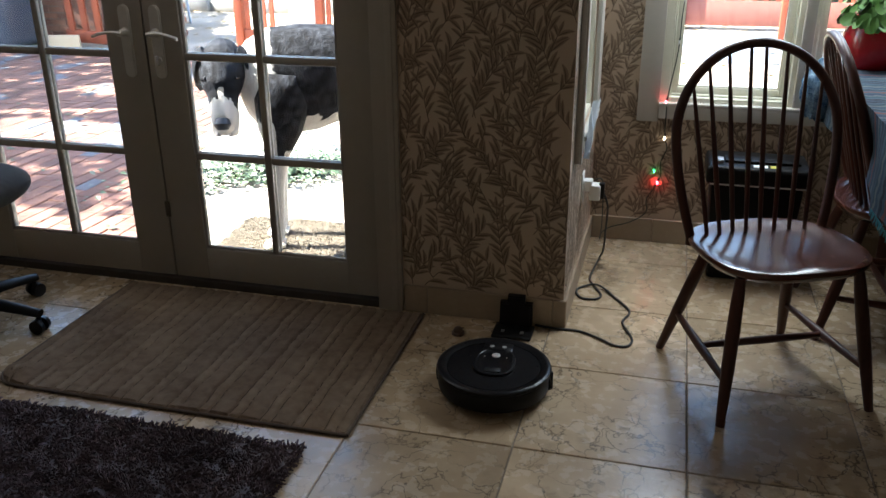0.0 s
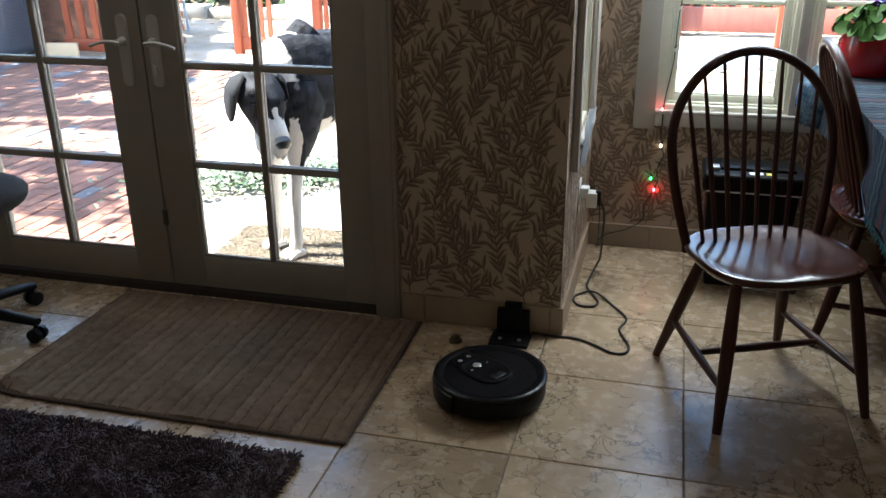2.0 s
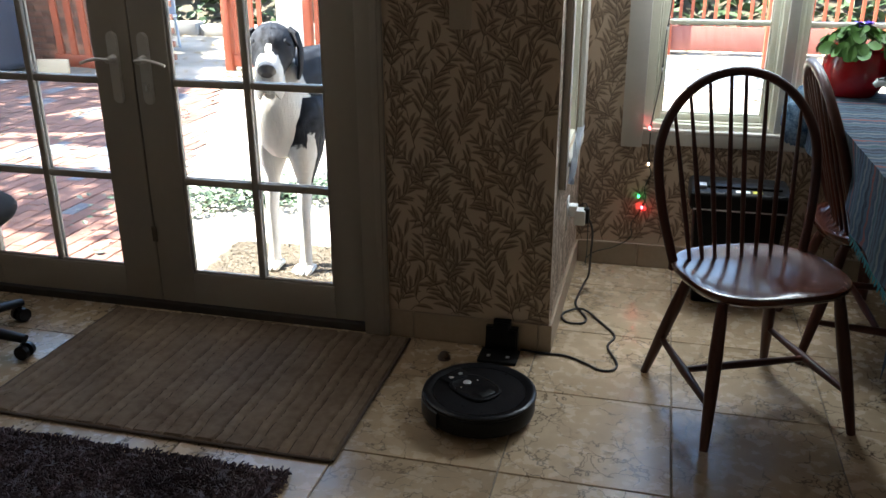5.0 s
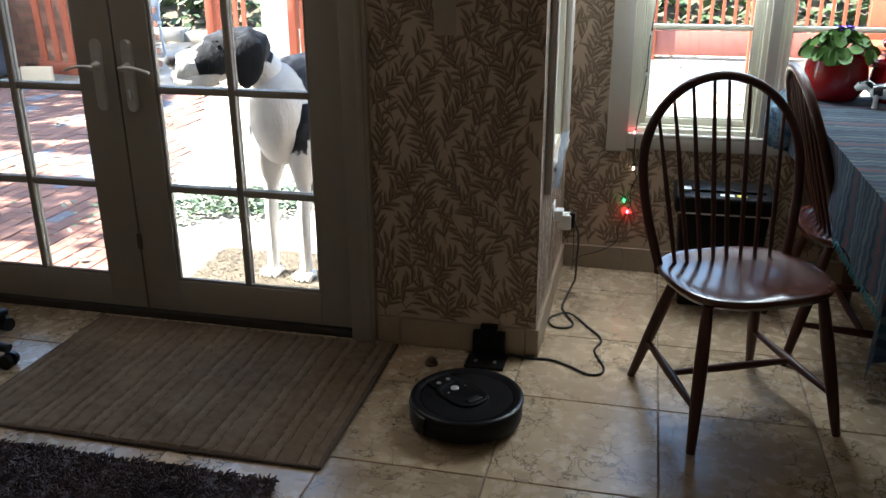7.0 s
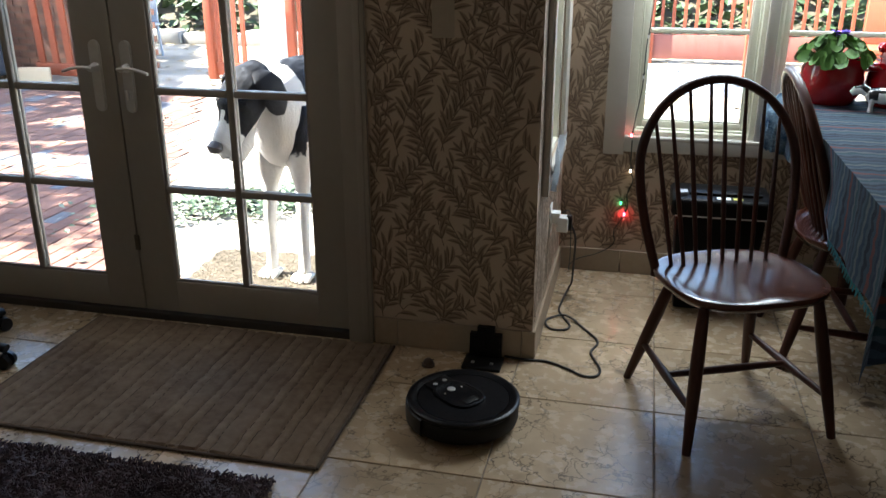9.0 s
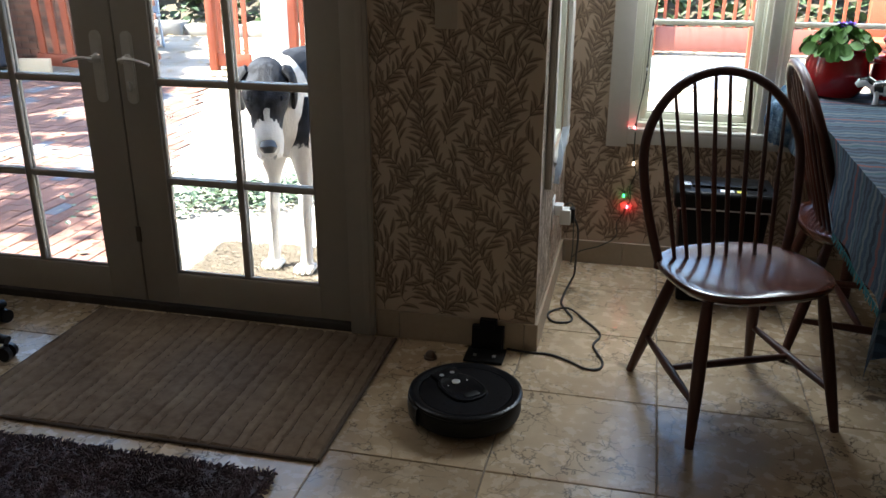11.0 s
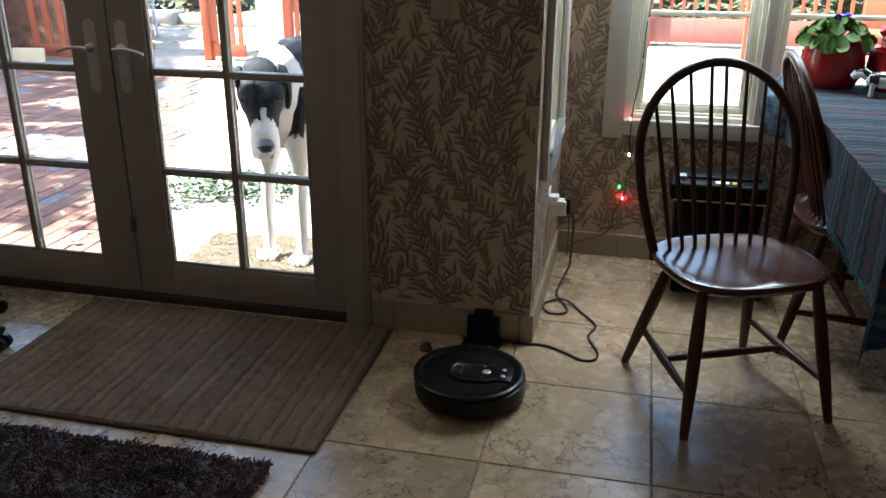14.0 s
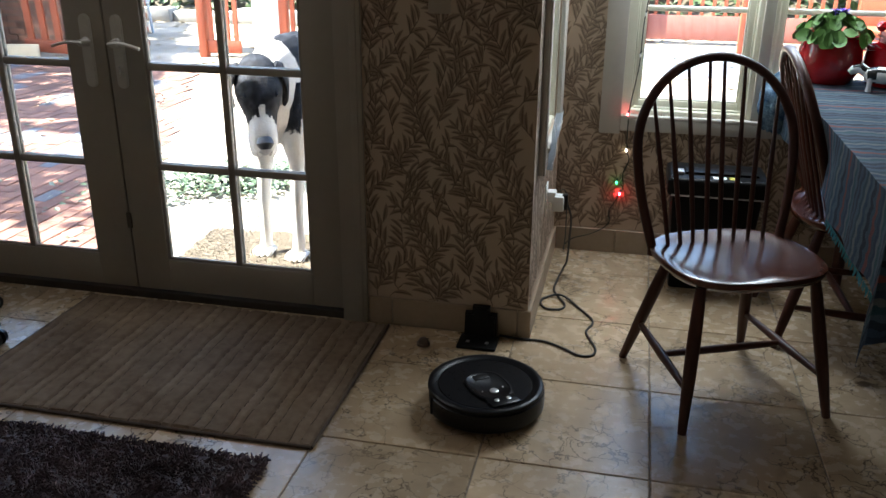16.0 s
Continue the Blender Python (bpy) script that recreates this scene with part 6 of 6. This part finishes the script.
leaf_print("leaf_print", wall_side, (WX + 0.0012, WY + 0.003, 0.106), (0, 1, 0), (0, 0, 1), 0.895, 2.39, 53, (1, 0, 0), lambda x, z: x > 0.09 and z > 0.445)


# wall bricks and paving bricks, the nearest ones singly
def joined_bricks(name, parent, spots, size, material, label):
    verts, faces = [], []
    hx, hy, hz = (s / 2 for s in size)
    for m in spots:
        k = len(verts)
        for sx, sy, sz in ((-1, -1, -1), (1, -1, -1), (1, 1, -1), (-1, 1, -1), (-1, -1, 1), (1, -1, 1), (1, 1, 1), (-1, 1, 1)):
            verts.append(tuple(m @ Vector((sx * hx, sy * hy, sz * hz))))
        faces += [tuple(k + i for i in f) for f in ((4, 5, 6, 7), (0, 1, 5, 4), (1, 2, 6, 5), (2, 3, 7, 6), (3, 0, 4, 7))]
    me = bpy.data.meshes.new(name)
    me.from_pydata(verts, [], faces)
    me.materials.append(material)
    ob = new(name, me)
    ob.parent = parent
    return tagged(ob, label, kind="stuff")


paving = thing("brick_paving", pose(0, 0, 0), "red and blue-grey brick patio in running bond", "patio", kind="structure")
red_mesh = mesh_of(box(-0.0475, 0.0475, -0.0985, 0.0985, -0.03, 0.0, 0.004, 1), "brick", BRICK_RED)
grey_mesh = mesh_of(box(-0.0475, 0.0475, -0.0985, 0.0985, -0.03, 0.0, 0.004, 1), "brick", BRICK_GREY)
BRICK_RED_FAR = island_tint(surface("paving_brick_far", (0.105, 0.045, 0.030), (0.21, 0.10, 0.068), 12, 0.85, bump=0.4, bump_scale=60), 0.35)
BRICK_GREY_FAR = island_tint(surface("paving_brick_grey_far", (0.065, 0.064, 0.072), (0.125, 0.124, 0.136), 12, 0.8, bump=0.4, bump_scale=60), 0.25)
rnd = random.Random(61)
far = ([], [])
for i in range(49):
    for j in range(26):
        x = -2.62 - 0.1 * i
        y = 0.72 + 0.202 * j + (0.101 if i % 2 else 0)
        if y > 5.7 or x > -2.45 - 0.45 * (y - 1.0):
            continue
        grey = noise.noise(Vector((x * 3.6, y * 1.6, 7))) > 0.30
        m = pose(x, y, GZ + rnd.uniform(-0.003, 0.002), rnd.uniform(-0.8, 0.8), rnd.uniform(-0.8, 0.8), rnd.uniform(-0.8, 0.8))
        if -4.4 < x and y < 2.35 and (x + 2.6) > -0.62 * y - 1.0:
            ob = new("brick", grey_mesh if grey else red_mesh)
            ob.parent = paving
            ob.matrix_basis = m
        else:
            far[1 if grey else 0].append(m @ pose(0, 0, -0.015))
joined_bricks("brick_field", paving, far[0], (0.095, 0.197, 0.03), BRICK_RED_FAR, "red paving bricks")
joined_bricks("brick_field", paving, far[1], (0.095, 0.197, 0.03), BRICK_GREY_FAR, "blue-grey paving bricks")
spots = []
for k in range(34):
    for i in range(34):
        x = -12.9 + 0.215 * i + (0.107 if k % 2 else 0)
        spots.append(pose(x, 6.625 + rnd.uniform(-0.003, 0.003), GZ + 0.03 + 0.075 * k))
joined_bricks("brick_face", bw, spots, (0.203, 0.03, 0.064), island_tint(surface("wall_brick_face", (0.17, 0.075, 0.05), (0.28, 0.135, 0.085), 10, 0.85, bump=0.4, bump_scale=60), 0.35), "brown-red wall bricks")
# small printed ring on one pane
b = bmesh.new()
for i in range(9):
    a = 2 * math.pi * i / 9
    join(b, lathe([(0, 0.0004), (0.0028, 0.0004), (0.0028, 0)], 8), Matrix.Translation((-1.753 + 0.016 * math.cos(a), WY + 0.0252, 0.772 + 0.016 * math.sin(a))) @ pose(0, 0, 0, 90))
part("ring_decal", b, surface("decal_grey", (0.3, 0.3, 0.3), (0.4, 0.4, 0.4), 20, 0.6), rl, "small ring of grey dots on the glass")


def motions():
    # robot vacuum: place and the way its buttons face
    spots = [(0, -0.570, -0.182, 94), (0.5, -0.570, -0.184, 110), (1, -0.570, -0.184, 126), (1.5, -0.571, -0.181, 141), (2, -0.572, -0.178, 150), (3, -0.571, -0.178, 149), (4, -0.570, -0.182, 146), (6.5, -0.568, -0.183, 144), (8.5, -0.570, -0.182, 144.5), (9.2, -0.570, -0.182, 144), (10.4, -0.570, -0.184, 140), (11.3, -0.568, -0.188, 127), (11.5, -0.568, -0.189, 119), (12, -0.565, -0.188, 96), (12.5, -0.562, -0.140, 83), (13, -0.560, -0.128, 63), (13.5, -0.558, -0.126, 36), (14, -0.557, -0.122, 2), (14.5, -0.555, -0.121, -34), (15, -0.542, -0.138, -53), (15.5, -0.496, -0.188, -54), (16, -0.484, -0.205, -53)]
    walk(ROBOT, [(t, pose(x, y, 0, 0, 0, a)) for t, x, y, a in spots])
    # dog: place and heading
    stands = [(0, -1.845, 1.07, -70), (0.6, -1.82, 1.07, -60), (1.2, -1.80, 1.06, -44), (2.0, -1.795, 1.05, -34), (2.6, -1.785, 1.05, -28), (3.0, -1.775, 1.05, -20), (3.3, -1.77, 1.05, -14), (4.2, -1.76, 1.05, -10), (6.3, -1.675, 1.07, -8), (9.2, -1.662, 1.07, -8), (11.3, -1.662, 1.08, -8), (16, -1.662, 1.08, -8)]
    walk(DOG, [(t, pose(x, y, GZ + 0.004, 0, 0, a)) for t, x, y, a in stands])
    # skull: place, heading, downward pitch and tilt
    skull = [
        (0, -2.009, 0.95, 0.716, 23, 40, 0), (0.6, -1.969, 0.95, 0.765, 33, 40, 4), (1.2, -1.898, 0.92, 0.685, 46, 36, 6), (1.5, -1.850, 0.90, 0.665, 49, 32, 6), (2.0, -1.805, 0.89, 0.655, 47, 30, 5),
        (2.4, -1.775, 0.89, 0.648, 42, 28, 4), (2.8, -1.745, 0.91, 0.715, 32, 25, 2), (3.0, -1.719, 0.93, 0.785, 26, 20, 0), (3.2, -1.719, 0.97, 0.858, 22, 0, 0), (3.5, -1.738, 0.98, 0.871, 18, 4, 0),
        (4.2, -1.724, 0.98, 0.894, 19, 5, 0), (5.2, -1.718, 0.98, 0.912, 20, 7, 0), (6.3, -1.713, 0.98, 0.925, 20, 8, 0), (6.5, -1.720, 0.98, 0.924, 8, 5, 0), (6.75, -1.745, 0.98, 0.922, -22, 3, 0), (7.0, -1.783, 0.97, 0.922, -62, 2, 0),
        (7.3, -1.800, 0.97, 0.926, -66, 4, 0), (7.6, -1.792, 0.97, 0.920, -56, 9, 0), (8.0, -1.724, 0.96, 0.936, -18, 13, 0), (8.2, -1.698, 0.95, 0.928, -15, 16, 0), (8.6, -1.690, 0.90, 0.850, -18, 34, 0),
        (9.0, -1.705, 0.88, 0.790, -22, 42, 0), (9.6, -1.675, 0.88, 0.775, 0, 42, 0), (10.5, -1.640, 0.88, 0.767, 20, 42, 0), (11.5, -1.645, 0.88, 0.767, 24, 41, 0), (12.5, -1.648, 0.88, 0.746, 26, 42, 0),
        (14, -1.647, 0.88, 0.726, 26, 40, 0), (16, -1.644, 0.88, 0.720, 28, 40, 0)]
    def between(t):
        for a, b in zip(stands, stands[1:]):
            if a[0] <= t <= b[0]:
                k = (t - a[0]) / (b[0] - a[0])
                k = k * k * (3 - 2 * k)
                return [p + (q - p) * k for p, q in zip(a[1:], b[1:])]
    necks, heads = [], []
    for t, hx, hy, hz, yaw, pitch, tilt in skull:
        x, y, a = between(t)
        back = (Matrix.Translation((x, y, GZ + 0.004)) @ pose(0, 0, 0, 0, 0, a) @ Matrix.Scale(DOG_SIZE, 4)).inverted()
        at = back @ Vector((hx, hy, hz))
        heads.append((t, Matrix.Translation(at) @ pose(0, 0, 0, 0, 0, yaw - a) @ pose(0, 0, 0, pitch, 0, 0) @ pose(0, 0, 0, 0, tilt, 0)))
        root = Vector((0, 0.04, 0.77))
        end = at + pose(0, 0, 0, 0, 0, yaw - a) @ Vector((0, 0.045, -0.02))
        d = (end - root).normalized()
        zax = d
        xax = Vector((1, 0, 0)) - zax * zax.x
        xax.normalize()
        yax = zax.cross(xax)
        m = Matrix((xax, yax, zax)).transposed().to_4x4()
        necks.append((t, Matrix.Translation(end - d * 0.28) @ m))
    walk(NECK, necks)
    walk(HEAD, heads)


motions()
